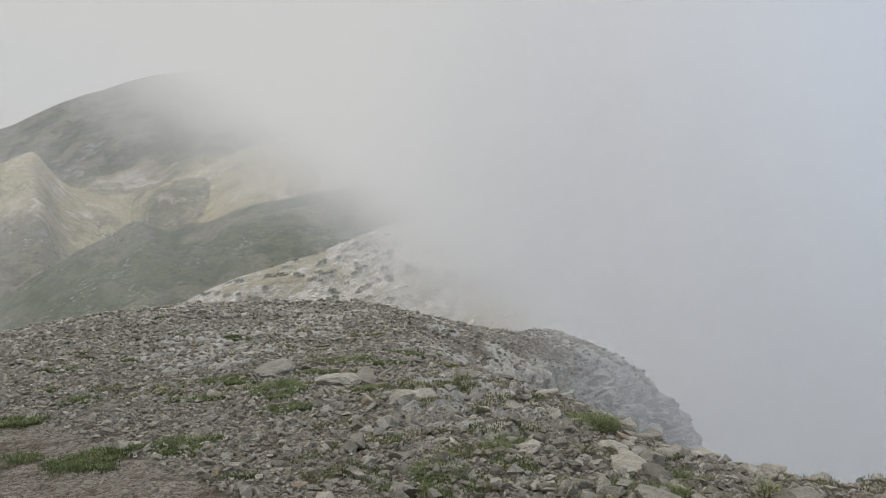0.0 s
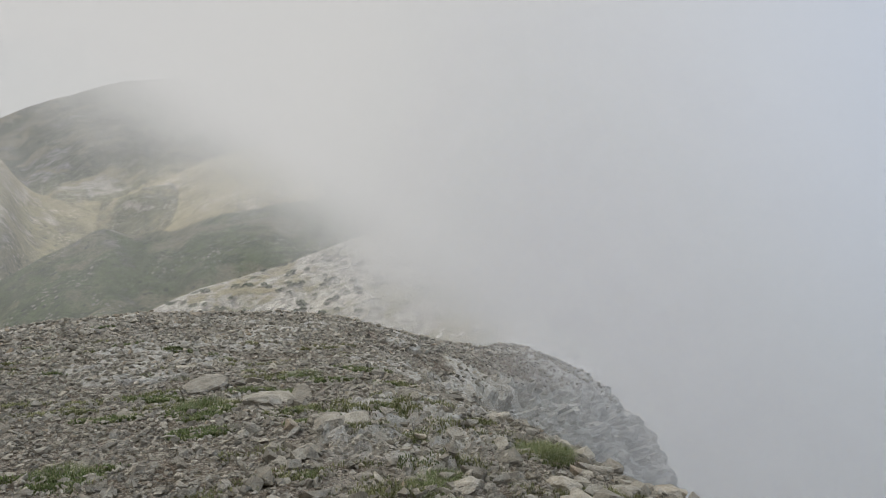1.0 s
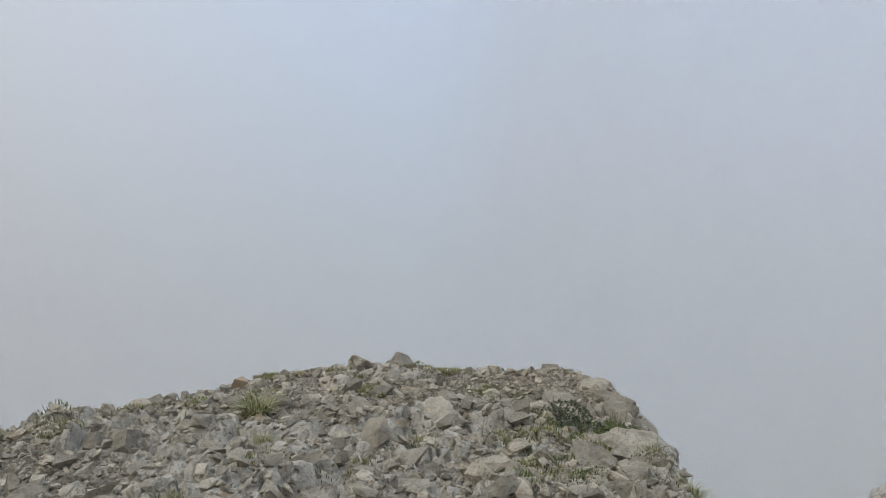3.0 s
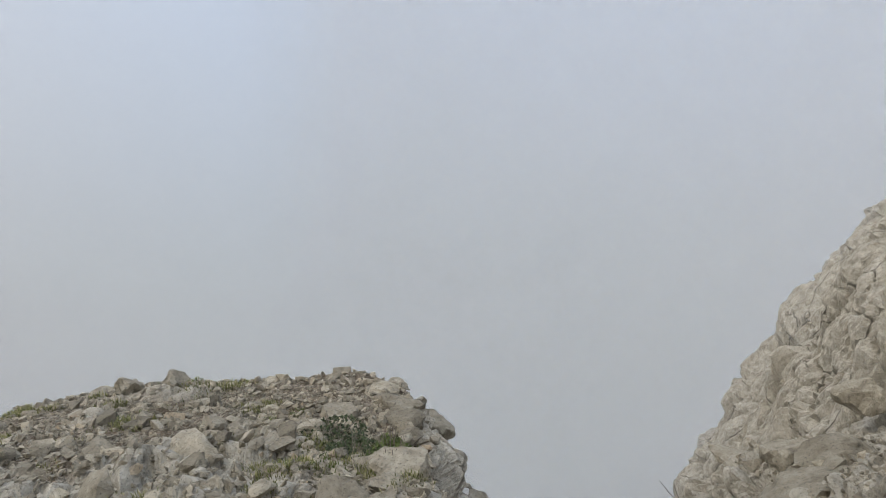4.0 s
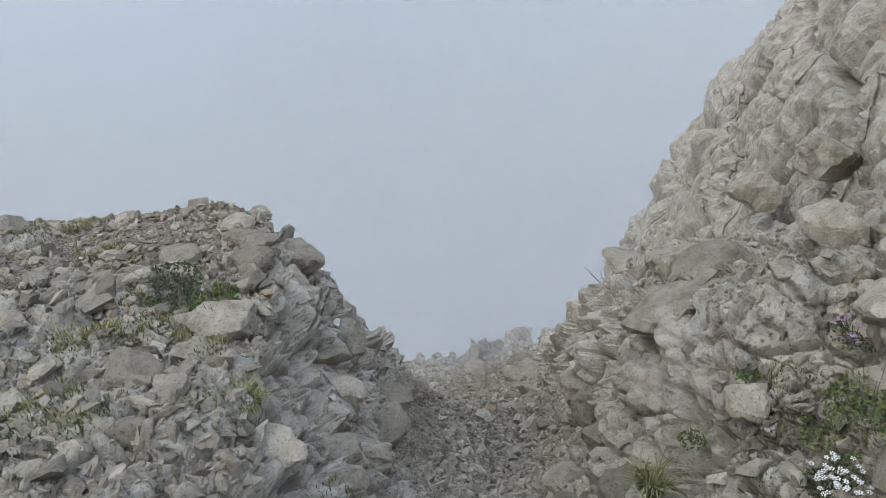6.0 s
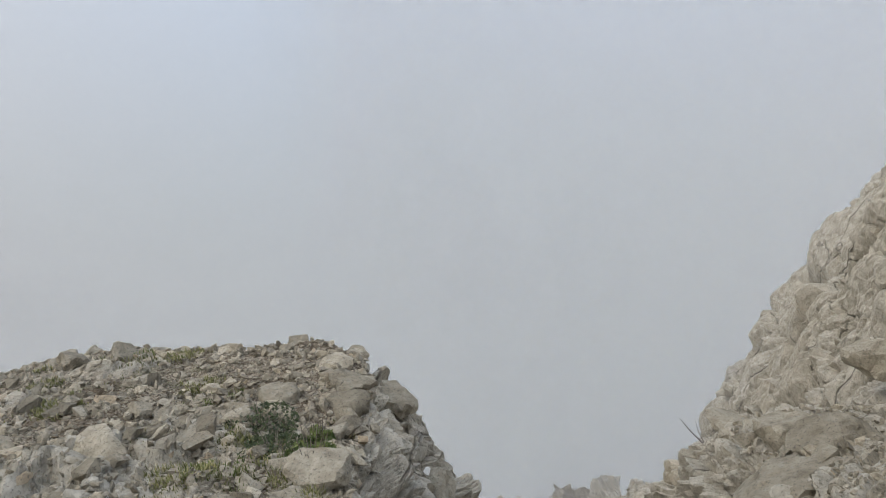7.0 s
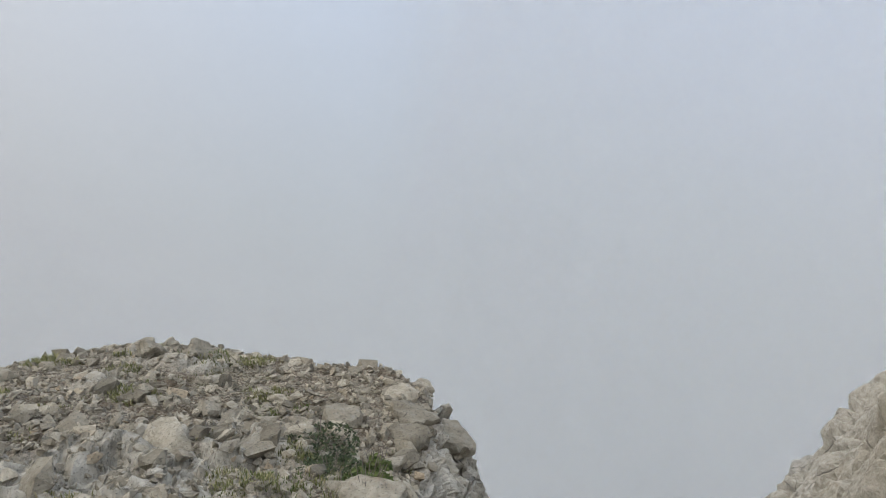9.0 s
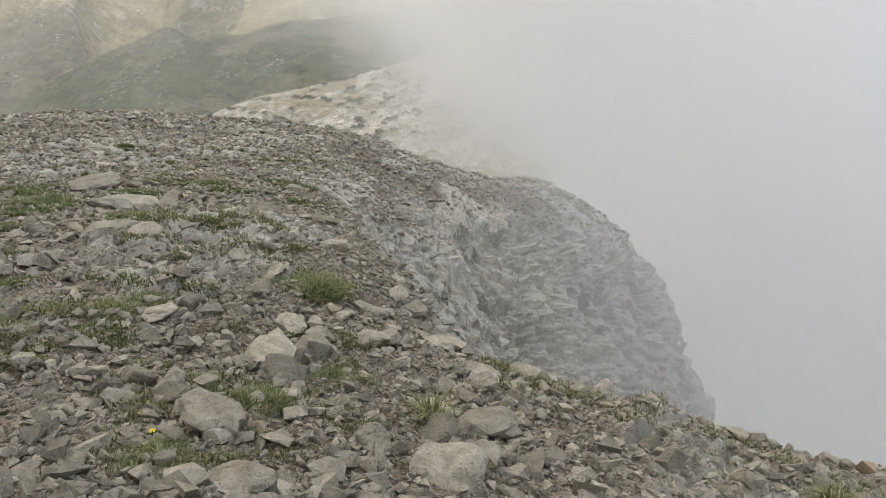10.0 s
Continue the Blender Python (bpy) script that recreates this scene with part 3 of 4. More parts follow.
def shade_cloud(cx, cy, cz, rx, ry, amount, seed):
    """A flat-bottomed cloud out of view overhead, added to block the sun, thinning to a ragged rim."""
    g = np.linspace(-1.25, 1.25, 90)
    a, b = np.meshgrid(g, g)
    ragged = layered(np.stack([a.ravel() + seed, b.ravel(), 0 * a.ravel()], 1), 0.5, seed, 5).reshape(a.shape)
    inside = 1 - np.hypot(a, b) + 0.22 * ragged
    z = cz + 0.12 * min(rx, ry) * (smooth(0, 0.6, inside) + 0.25 * ragged)
    ob = grid_mesh("cloud", cx + a * rx, cy + b * ry, z, MIST, fields=(("thickness", amount * smooth(0.0, 0.16, inside)),))
    ob.data.polygons.foreach_set("use_smooth", np.ones(len(ob.data.polygons), dtype=bool))
    return tagged(ob, "unseen cloud sheet added overhead to shade the land below", "cloud", kind="structure")


# unseen sun blockers: the first dims the near ridge, the others shade far hills
shade_cloud(-80, 110, 160, 110, 100, 0.92, 3)
shade_cloud(-540, 1205, 420, 260, 120, 1.0, 5)
shade_cloud(-1250, 2880, 900, 720, 600, 1.0, 7)

# ---- stones ----
def put_mesh(name, verts, faces, mat, smooth_shade=False):
    me = bpy.data.meshes.new(name)
    me.from_pydata([tuple(v) for v in verts], [], [tuple(f) for f in faces])
    me.materials.append(mat)
    if smooth_shade:
        me.polygons.foreach_set("use_smooth", np.ones(len(me.polygons), dtype=bool))
    me.update()
    return me


def tri_mesh(name, verts, tris, mat):
    """A joined mesh from arrays of triangles."""
    me = bpy.data.meshes.new(name)
    me.vertices.add(len(verts))
    me.vertices.foreach_set("co", verts.reshape(-1).astype(np.float32))
    me.loops.add(tris.size)
    me.loops.foreach_set("vertex_index", tris.reshape(-1).astype(np.int32))
    me.polygons.add(len(tris))
    me.polygons.foreach_set("loop_start", (np.arange(len(tris)) * 3).astype(np.int32))
    me.update(calc_edges=True)
    me.polygons.foreach_set("use_smooth", np.zeros(len(tris), dtype=bool))
    me.materials.append(mat)
    return me




def chip(seed, points=10):
    """A small angular stone, one unit wide: the hull of a few scattered points."""
    rng = np.random.default_rng(seed)
    p = rng.normal(size=(points, 3))
    p /= np.linalg.norm(p, axis=1)[:, None]
    p *= rng.uniform(0.8, 1.0, (points, 1))
    p *= (0.5, 0.5 * rng.uniform(0.5, 0.95), 0.5 * rng.uniform(0.32, 0.68))
    bm = bmesh.new()
    for q in p:
        bm.verts.new(q)
    hull = bmesh.ops.convex_hull(bm, input=bm.verts)
    bmesh.ops.delete(bm, geom=[v for v in bm.verts if not v.link_faces], context="VERTS")
    bmesh.ops.triangulate(bm, faces=bm.faces)
    bm.verts.index_update()
    v = np.array([q.co[:] for q in bm.verts])
    f = np.array([[q.index for q in g.verts] for g in bm.faces])
    bm.free()
    return v, f


CHIPS = [chip(900 + k) for k in range(16)]


def turns(rx, ry, rz):
    """Turning matrices for arrays of angles, about x, then y, then z."""
    a, b, c, d, e, f = np.cos(rx), np.sin(rx), np.cos(ry), np.sin(ry), np.cos(rz), np.sin(rz)
    return np.stack([c * e, b * d * e - a * f, a * d * e + b * f, c * f, b * d * f + a * e, a * d * f - b * e, -d, b * c, a * c], 1).reshape(-1, 3, 3)


def scatter(count, r0, r1, a0, a1, seed):
    """Places spread evenly over the view from the hub: crowded near, sparse far."""
    rng = np.random.default_rng(seed)
    r = np.exp(rng.uniform(math.log(r0), math.log(r1), count))
    a = np.radians(rng.uniform(min(a0, a1), max(a0, a1), count))
    return HUB[0] - r * np.sin(a), HUB[1] + r * np.cos(a), r


def walked(x, y):
    """The trodden strip where the viewer walks: only small stones lie there."""
    return np.minimum(np.abs(y - 1.4) + 0.5 * np.maximum(np.abs(x - 1.2) - 2.0, 0), 3.0) < 0.8


def build_scree(count, seed):
    x, y, r = scatter(count, 1.3, 44.0, 42, -104, seed)
    p, bare = relief(x, y)
    steep = steepness(x, y)
    rng = np.random.default_rng(seed + 1)
    size = np.maximum(np.exp(rng.normal(math.log(0.042), 0.62, count)), 0.008 * r * rng.uniform(0.6, 1.5, count))
    size = np.minimum(size, 0.34 + 0.006 * r)
    size = np.where(walked(x, y), np.minimum(size, 0.07), size)
    clump = layered(flat(x, y), 1.1, 81, 3)
    keep = (rng.uniform(size=count) < np.clip(1.25 - 0.25 * bare - 0.5 * smooth(0.15, 0.6, clump), 0.1, 1)) & (steep < 1.15)
    kept = np.nonzero(keep)[0]
    kind = rng.integers(len(CHIPS), size=len(kept))
    verts, tris, base = [], [], 0
    for j, (v, f) in enumerate(CHIPS):
        k = kept[kind == j]
        lean = np.where(size[k] < 0.07, 0.42, 0.22)
        turn = turns(rng.normal(size=len(k)) * lean, rng.normal(size=len(k)) * lean, rng.uniform(0, 6.283, len(k)))
        q = np.einsum("nij,vj->nvi", turn, v) * size[k][:, None, None] + p[k][:, None, :]
        q[:, :, 2] += size[k][:, None] * 0.13
        verts.append(q.reshape(-1, 3))
        tris.append((f[None] + (base + np.arange(len(k)) * len(v))[:, None, None]).reshape(-1, 3))
        base += len(k) * len(v)
    ob = new("scree", tri_mesh("scree", np.concatenate(verts), np.concatenate(tris), ROCK_ISLAND))
    return tagged(ob, "angular grey limestone scree strewn over the ridge", "scree", kind="stuff")


def boulder_mesh(seed, flatness=0.7, planes=13, detail=3):
    """An angular boulder, one unit wide, cut by joints, with chipped faces."""
    rng = np.random.default_rng(seed)
    bm = bmesh.new()
    bmesh.ops.create_icosphere(bm, subdivisions=detail, radius=1.0)
    v = np.array([q.co[:] for q in bm.verts])
    f = [[q.index for q in g.verts] for g in bm.faces]
    bm.free()
    n = rng.normal(size=(planes, 3))
    n /= np.linalg.norm(n, axis=1)[:, None]
    n = np.concatenate([n, [(0, 0, 1), (0, 0, -1)]])
    h = np.concatenate([rng.uniform(0.5, 0.95, planes), rng.uniform(0.55, 0.8, 2)])
    c = v @ n.T
    reach = np.where(c > 0.05, h / np.maximum(c, 0.05), 9.0)
    k = 45.0
    rad = -np.log(np.exp(-k * reach).sum(1)) / k
    v = v * np.minimum(rad, 1.15)[:, None]
    off = rng.uniform(0, 50, 3)
    v = v * (1 + 0.13 * blocks(v + off, 0.6, seed, 1.1, 0.06) + 0.045 * layered(v + off, 0.25, seed + 3, 3))[:, None]
    v = v * (0.5, 0.5 * rng.uniform(0.65, 0.95), 0.5 * flatness * rng.uniform(0.8, 1.15))
    return put_mesh("boulder", v, f, ROCK_OBJECT)


BOULDERS = [boulder_mesh(300 + k, (0.7, 0.5, 0.6, 0.4)[k % 4], 7 + k % 5) for k in range(14)]


def seat(x, y):
    return float(relief(np.array([float(x)]), np.array([float(y)]))[0][0, 2])


def set_rocks(places, label, group, shapes, sink=0.22, lean=0.18, seed=0, stretch=1.0):
    """One rock for each place (x, y, width)."""
    rng = np.random.default_rng(seed)
    xs, ys = np.array([q[0] for q in places], float), np.array([q[1] for q in places], float)
    spots, _ = relief(xs, ys)
    for (x, y, width), z in zip(places, spots[:, 2]):
        width = 0.74 * width
        me = shapes[int(rng.integers(len(shapes)))]
        ob = new("boulder", me)
        high = max(q.co.z for q in me.vertices) * width * stretch
        ob.matrix_basis = Matrix.LocRotScale((x, y, z + high * (0.8 - 2 * sink)), Euler((rng.normal() * lean, rng.normal() * lean, rng.uniform(0, 6.28))), (width, width, width * stretch))
        tagged(ob, label, "boulder", group=group)


# on the back of the ridge, round the tufts
set_rocks([(1.17, 4.42, 0.42), (0.94, 4.6, 0.26), (1.16, 5.23, 0.42), (0.53, 5.49, 0.34), (1.57, 6.44, 0.3), (1.79, 7.0, 0.42), (1.31, 4.99, 0.3),
           (0.87, 6.61, 0.28), (-0.42, 6.87, 0.36), (0.56, 6.87, 0.22), (1.37, 4.0, 0.4)],
          "weathered grey limestone boulder among grass tufts", "boulders on the ridge", BOULDERS, seed=1)
set_rocks([(2.3, 5.1, 0.5), (2.04, 5.09, 0.34), (1.79, 4.56, 0.28), (2.11, 4.5, 0.42), (2.48, 4.77, 0.3), (2.26, 5.9, 0.34), (2.27, 4.75, 0.36), (2.05, 4.8, 0.3), (2.2, 5.4, 0.3)],
          "pale limestone block in a broken outcrop", "blocks of the broken outcrop", BOULDERS, seed=2)
set_rocks([(-0.27, 7.18, 0.42), (-0.5, 7.38, 0.36), (-0.82, 10.01, 0.4), (-1.39, 9.43, 0.8), (-2.44, 10.88, 0.9), (0.55, 7.08, 0.26), (1.01, 8.09, 0.36), (-1.03, 9.65, 0.6),
           (-1.34, 8.92, 0.6), (-3.82, 9.99, 0.24), (-0.56, 6.45, 0.34), (0.2, 8.9, 0.5), (0.6, 9.6, 0.6)],
          "flat pale limestone slab set in the scree", "slabs on the ridge", BOULDERS[1::2], seed=3)
set_rocks([(1.63, 5.92, 0.32), (1.18, 5.7, 0.36), (0.62, 5.72, 0.3), (0.89, 6.14, 0.26), (2.25, 5.65, 0.3), (1.4, 6.15, 0.26), (2.0, 6.3, 0.4), (2.6, 6.4, 0.36), (3.1, 6.5, 0.34)],
          "rough grey limestone boulder on the rim of the cliff", "boulders on the rim", BOULDERS, seed=4)
# on the shoulder above the gully
set_rocks([(4.8, 4.45, 0.42), (5.35, 4.07, 0.26), (5.6, 3.98, 0.3), (5.01, 4.3, 0.24), (5.77, 4.12, 0.32), (5.95, 5.68, 0.42), (5.75, 5.95, 0.34), (6.57, 7.3, 0.36), (6.35, 6.6, 0.34), (6.96, 5.22, 0.26), (4.6, 4.9, 0.3), (5.3, 4.75, 0.28)],
          "grey limestone boulder on the stony shoulder", "boulders on the shoulder", BOULDERS, seed=5)
set_rocks([(6.16, 3.89, 0.46), (6.55, 3.85, 0.5), (6.35, 4.15, 0.4), (6.7, 4.25, 0.34), (6.05, 3.6, 0.4), (6.3, 3.45, 0.42), (5.85, 3.3, 0.36), (6.2, 3.15, 0.4), (7.0, 4.9, 0.24), (5.9, 3.75, 0.36)],
          "blocky jointed limestone at the brink of the gully", "blocks at the brink", BOULDERS[::2], sink=0.45, seed=6)
set_rocks([(4.73, 3.13, 0.42), (4.05, 3.1, 0.24), (4.42, 2.63, 0.36), (4.6, 2.5, 0.32), (4.9, 2.69, 0.32), (4.51, 3.3, 0.36), (4.42, 3.65, 0.22), (5.76, 2.93, 0.4), (5.5, 3.02, 0.34), (4.42, 3.02, 0.28), (5.2, 2.7, 0.34), (5.1, 3.3, 0.42)],
          "pale broken limestone slab at the head of the gully", "slabs at the gully head", BOULDERS, seed=7)
# at the foot of the crag
set_rocks([(6.38, 1.37, 0.85), (5.42, 1.02, 0.42), (8.3, 1.05, 0.7), (6.24, 0.74, 0.6), (7.53, 0.73, 0.6), (6.6, 0.4, 0.5), (5.64, 0.6, 0.4), (5.58, 1.18, 0.24), (5.81, 1.42, 0.45), (6.01, 1.71, 0.42), (5.77, 1.84, 0.36), (7.8, 0.43, 0.5), (5.38, 1.49, 0.4)],
          "large pale limestone block at the foot of the crag", "blocks under the crag", BOULDERS[::2], sink=0.48, seed=8)
set_rocks([(6.9, 1.25, 0.6), (7.3, 1.5, 0.6), (8.0, 1.9, 0.7), (7.0, 2.05, 0.5), (8.6, 2.4, 0.6), (9.4, 2.2, 0.8), (9.0, 3.0, 0.5), (10.2, 3.3, 0.6), (11.4, 3.9, 0.7), (6.6, 1.9, 0.4), (12.6, 4.2, 0.9), (14.0, 5.6, 0.9)],
          "grey limestone block beside the gully path", "blocks beside the gully path", BOULDERS, sink=0.28, seed=9)
set_rocks([(18.9, 7.4, 0.8), (19.05, 7.3, 0.6), (18.3, 8.4, 0.55), (18.5, 8.0, 0.45), (19.4, 6.9, 0.5), (17.9, 8.7, 0.45)],
          "misty limestone pinnacle in the lower gully", "pinnacles in the gully", BOULDERS[::4], sink=0.12, seed=10, stretch=2.1)

build_scree(125000, 15)


def loose_stones(count):
    """The stones nearest to the walk, each on its own."""
    shapes = []
    for k in range(10):
        v, f = chip(500 + k, 13)
        shapes.append(put_mesh("stone", v, f, ROCK_OBJECT))
    x, y, r = scatter(2200, 2.4, 9.0, 34, -92, 41)
    p, bare = relief(x, y)
    rng = np.random.default_rng(43)
    ok = (steepness(x, y) < 0.8) & ~walked(x, y)
    made = 0
    for k in np.nonzero(ok)[0]:
        if made == count:
            break
        width = float(np.exp(rng.normal(math.log(0.125), 0.28)))
        ob = new("stone", shapes[int(rng.integers(10))])
        ob.matrix_basis = Matrix.LocRotScale(tuple(p[k] + (0, 0, 0.12 * width)), Euler((rng.normal() * 0.14, rng.normal() * 0.14, rng.uniform(0, 6.28))), (width,) * 3)
        tagged(ob, "loose angular grey limestone stone on the ground", "stone", group="loose stones")
        made += 1


loose_stones(290)


# ---- plants ----
def blades(count, spread, height, width, seed, droop=0.6, lift=0.0):
    """Grass blades round a base: tapered strips that bend outwards."""
    rng = np.random.default_rng(seed)
    verts, tris = [], []
    for k in range(count):
        a = rng.uniform(0, 6.283)
        d = spread * math.sqrt(rng.uniform(0, 1))
        bx, by = d * math.cos(a), d * math.sin(a)
        out_a = a + rng.normal() * 0.7
        h = height * rng.uniform(0.55, 1.1)
        lean = droop * rng.uniform(0.2, 1.0) * h
        ox, oy = math.cos(out_a), math.sin(out_a)
        w = width * rng.uniform(0.7, 1.2)
        sx, sy = -oy * w, ox * w
        base = len(verts)
        for share, wide in ((0.0, 1.0), (0.55, 0.8)):
            cx, cy, cz = bx + ox * lean * share ** 1.8, by + oy * lean * share ** 1.8, h * share * (1 - 0.15 * share) + lift
            verts += [(cx - sx * wide, cy - sy * wide, cz), (cx + sx * wide, cy + sy * wide, cz)]
        verts.append((bx + ox * lean, by + oy * lean, h * (0.86 - 0.25 * droop) + lift))
        tris += [(base, base + 1, base + 3), (base, base + 3, base + 2), (base + 2, base + 3, base + 4)]
    return np.array(verts), np.array(tris)


def tuft_meshes(name, mat, count, blade_count, spread, height, width, droop, seed):
    return [tri_mesh(name, *blades(blade_count, spread, height, width, seed + k, droop), mat) for k in range(count)]


TUFTS = tuft_meshes("grass_tuft", GRASS, 6, 800, 0.46, 0.30, 0.0042, 1.1, 600)
SEDGES = tuft_meshes("sedge_tuft", SEDGE, 3, 190, 0.2, 0.72, 0.011, 1.0, 640)


def set_tufts(places, shapes, name, label, group, seed, tall=1.0):
    rng = np.random.default_rng(seed)
    xs, ys = np.array([q[0] for q in places], float), np.array([q[1] for q in places], float)
    spots, _ = relief(xs, ys)
    for (x, y, width), z in zip(places, spots[:, 2]):
        ob = new(name, shapes[int(rng.integers(len(shapes)))])
        ob.matrix_basis = Matrix.LocRotScale((x, y, z - 0.01), Euler((0, 0, rng.uniform(0, 6.28))), (width, width, width * tall * rng.uniform(0.8, 1.1)))
        tagged(ob, label, "grass", group=group)


def turf(places, name, label, seed, mat=GRASS, density=900, height=0.03):
    """A mat of short grass over each place (x, y, width), ragged at the rim, with stones showing through."""
    rng = np.random.default_rng(seed)
    spots = []
    for x, y, width in places:
        far_off = math.hypot(x - HUB[0], y - HUB[1])
        n = int(max(40, density * width * width * 1.3) * min(1.0, 9.0 / far_off))
        a = rng.uniform(0, 6.283, n)
        d = np.sqrt(rng.uniform(0, 1, n)) * width * 0.62
        spots.append(np.stack([x + d * np.cos(a) * 1.15, y + d * np.sin(a) * 0.85, d / (width * 0.62), np.full(n, width), np.full(n, far_off)], 1))
    spots = np.concatenate(spots)
    ragged = layered(spots[:, :2] @ np.eye(2, 3) / spots[:, 3:4], 0.5, seed, 3)
    ok = (spots[:, 2] < 0.75 + 0.55 * ragged) & (layered(flat(spots[:, 0], spots[:, 1]), 0.16, seed + 5, 2) > -0.35)
    spots = spots[ok]
    p, _ = relief(spots[:, 0], spots[:, 1])
    verts, tris, base = [], [], 0
    for q, far_off in zip(p, spots[:, 4]):
        s = 0.03 + 0.004 * far_off
        v, f = blades(13, s * 1.3, height * rng.uniform(0.6, 1.3) * (1 + 0.03 * far_off), 0.0010 + 0.00045 * far_off, int(rng.integers(1 << 30)), 0.7)
        verts.append(v + q)
        tris.append(f + base)
        base += len(v)
    ob = new(name, tri_mesh(name, np.concatenate(verts), np.concatenate(tris), mat))
    return tagged(ob, label, "grass", kind="stuff")


turf([(-1.87, 8.53, 0.87), (-1.47, 7.27, 0.61), (-1.41, 11.74, 0.48), (-0.62, 12.97, 0.64), (-0.71, 11.32, 0.67), (-1.65, 10.52, 0.67), (-0.03, 11.13, 0.45), (-0.49, 7.51, 0.45), (0.14, 7.76, 0.39), (-2.17, 6.14, 0.72), (-2.7, 6.02, 0.79), (-2.72, 8.4, 0.52), (-4.31, 9.02, 0.5), (-4.28, 7.86, 0.65), (-3.47, 6.24, 0.39), (-0.11, 4.78, 0.68), (0.38, 5.1, 0.38), (-5.91, 11.94, 0.38), (-9, 24.64, 0.58), (-5.78, 18.03, 0.47), (-8.37, 19.25, 0.45), (-3.25, 15.11, 0.33), (-2.83, 10.28, 0.63), (-0.9, 8.1, 0.33), (-1.51, 5.19, 0.3), (-0.63, 5.11, 0.22), (-0.45, 5.7, 0.16), (0.26, 5.86, 0.16), (1.29, 4.7, 0.37), (-5.14, 9.77, 0.3), (-5.29, 13.17, 0.38), (-4.34, 16.42, 0.36)],
     "ridge_turf", "patches of short green alpine turf between stones", 51, density=1300)
turf([(-0.08, 5.42, 0.35), (0.3, 5.42, 0.4), (0.88, 4.49, 0.26), (1.07, 4.78, 0.3), (1.33, 4.72, 0.3), (1.05, 4.07, 0.34), (2.69, 6.11, 0.3), (2.45, 6.2, 0.3), (-0.07, 7.89, 0.5), (-0.85, 8.29, 0.5),
      (-2.14, 9.42, 0.8), (-1.66, 11.85, 0.7), (-0.04, 11.24, 0.6), (0.35, 8.15, 0.5), (0.32, 6.57, 0.35), (0.25, 4.77, 0.25), (1.2, 6.6, 0.3), (3.3, 6.2, 0.3), (3.6, 4.6, 0.22), (4.3, 5.0, 0.2)],
     "rim_turf", "small patches of dry green turf near the rim", 53, SEDGE)
turf([(4.83, 3.6, 0.5), (4.31, 3.3, 0.45), (4.08, 3.26, 0.4), (4.43, 2.88, 0.22), (4.61, 2.78, 0.26), (4.43, 2.53, 0.26), (5.97, 5.61, 0.3), (5.64, 4.5, 0.25), (5.09, 0.77, 0.26), (5.42, 0.79, 0.3), (5.31, 3.74, 0.2), (5.2, 4.6, 0.2)],
     "shoulder_turf", "thin grass growing in cracks of the rock", 55, GRASS, 700)



def strewn(count, r0, r1, a0, a1, seed):
    """Small patches where the soil holds, as (x, y, width)."""
    x, y, r = scatter(count * 6, r0, r1, a0, a1, seed)
    rng = np.random.default_rng(seed + 1)
    ok = (layered(flat(x, y), 2.4, 87, 3) > 0.02) & (steepness(x, y) < 0.5) & ~walked(x, y)
    return [(float(x[k]), float(y[k]), float(rng.uniform(0.09, 0.2) + 0.012 * r[k])) for k in np.nonzero(ok)[0][:count]]


turf(strewn(110, 3.2, 22.0, 2, 36, 131), "sparse_turf", "small green tufts scattered over the stony ridge", 57, SEDGE, 700)
turf(strewn(50, 3.0, 9.0, -75, 0, 133), "rim_grass", "thin dry grass scattered between the stones", 58, SEDGE, 420)
set_tufts([(1.16, 6.43, 0.44), (1.2, 6.4, 0.4), (1.12, 6.46, 0.38), (1.3, 4.68, 0.24), (1.1, 4.05, 0.24), (-0.1, 5.0, 0.4), (1.58, 4.74, 0.18), (0.4, 5.6, 0.3), (1.0, 4.7, 0.22), (-2.2, 6.3, 0.34), (-1.9, 8.9, 0.5), (-1.3, 11.9, 0.5), (1.5, 5.1, 0.25), (0.3, 5.45, 0.28)],
          TUFTS, "grass_tuft", "dense green cushion of fine alpine grass", "grass cushions", 61)
set_tufts([(4.09, 5.26, 0.32), (2.02, 4.97, 0.27), (2.65, 6.2, 0.12), (5.24, 1.36, 0.26), (3.7, 4.75, 0.14), (4.55, 2.8, 0.2), (6.2, 6.5, 0.14), (5.4, 6.6, 0.12)],
          SEDGES, "sedge_tuft", "spiky yellow-green sedge tuft with dry tips", "sedge tufts", 63)


def leafy(count, spread, height, leaf, seed):
    """Small leaves spread over a low mound."""
    rng = np.random.default_rng(seed)
    verts, tris = [], []
    for k in range(count):
        a, d = rng.uniform(0, 6.283), math.sqrt(rng.uniform(0, 1))
        lump = 0.6 + 0.4 * math.sin(a * 3 + seed) * d
        z = height * lump * math.sqrt(max(0.02, 1 - d * d)) * rng.uniform(0.35, 1.0)
        c = Vector((spread * d * math.cos(a), spread * d * math.sin(a), z))
        m = Euler((rng.uniform(-0.9, 0.9), rng.uniform(-0.9, 0.9), rng.uniform(0, 6.28))).to_matrix()
        s = leaf * rng.uniform(0.6, 1.2)
        base = len(verts)
        for q in ((-s, 0, 0), (0, -0.45 * s, 0.08 * s), (s, 0, -0.1 * s), (0, 0.45 * s, 0.08 * s)):
            verts.append(tuple(c + m @ Vector(q)))
        tris += [(base, base + 1, base + 2), (base, base + 2, base + 3)]
    return np.array(verts), np.array(tris)


def part(name, me, parent, label=""):
    ob = new(name, me)
    ob.parent = parent
    return tagged(ob, label)


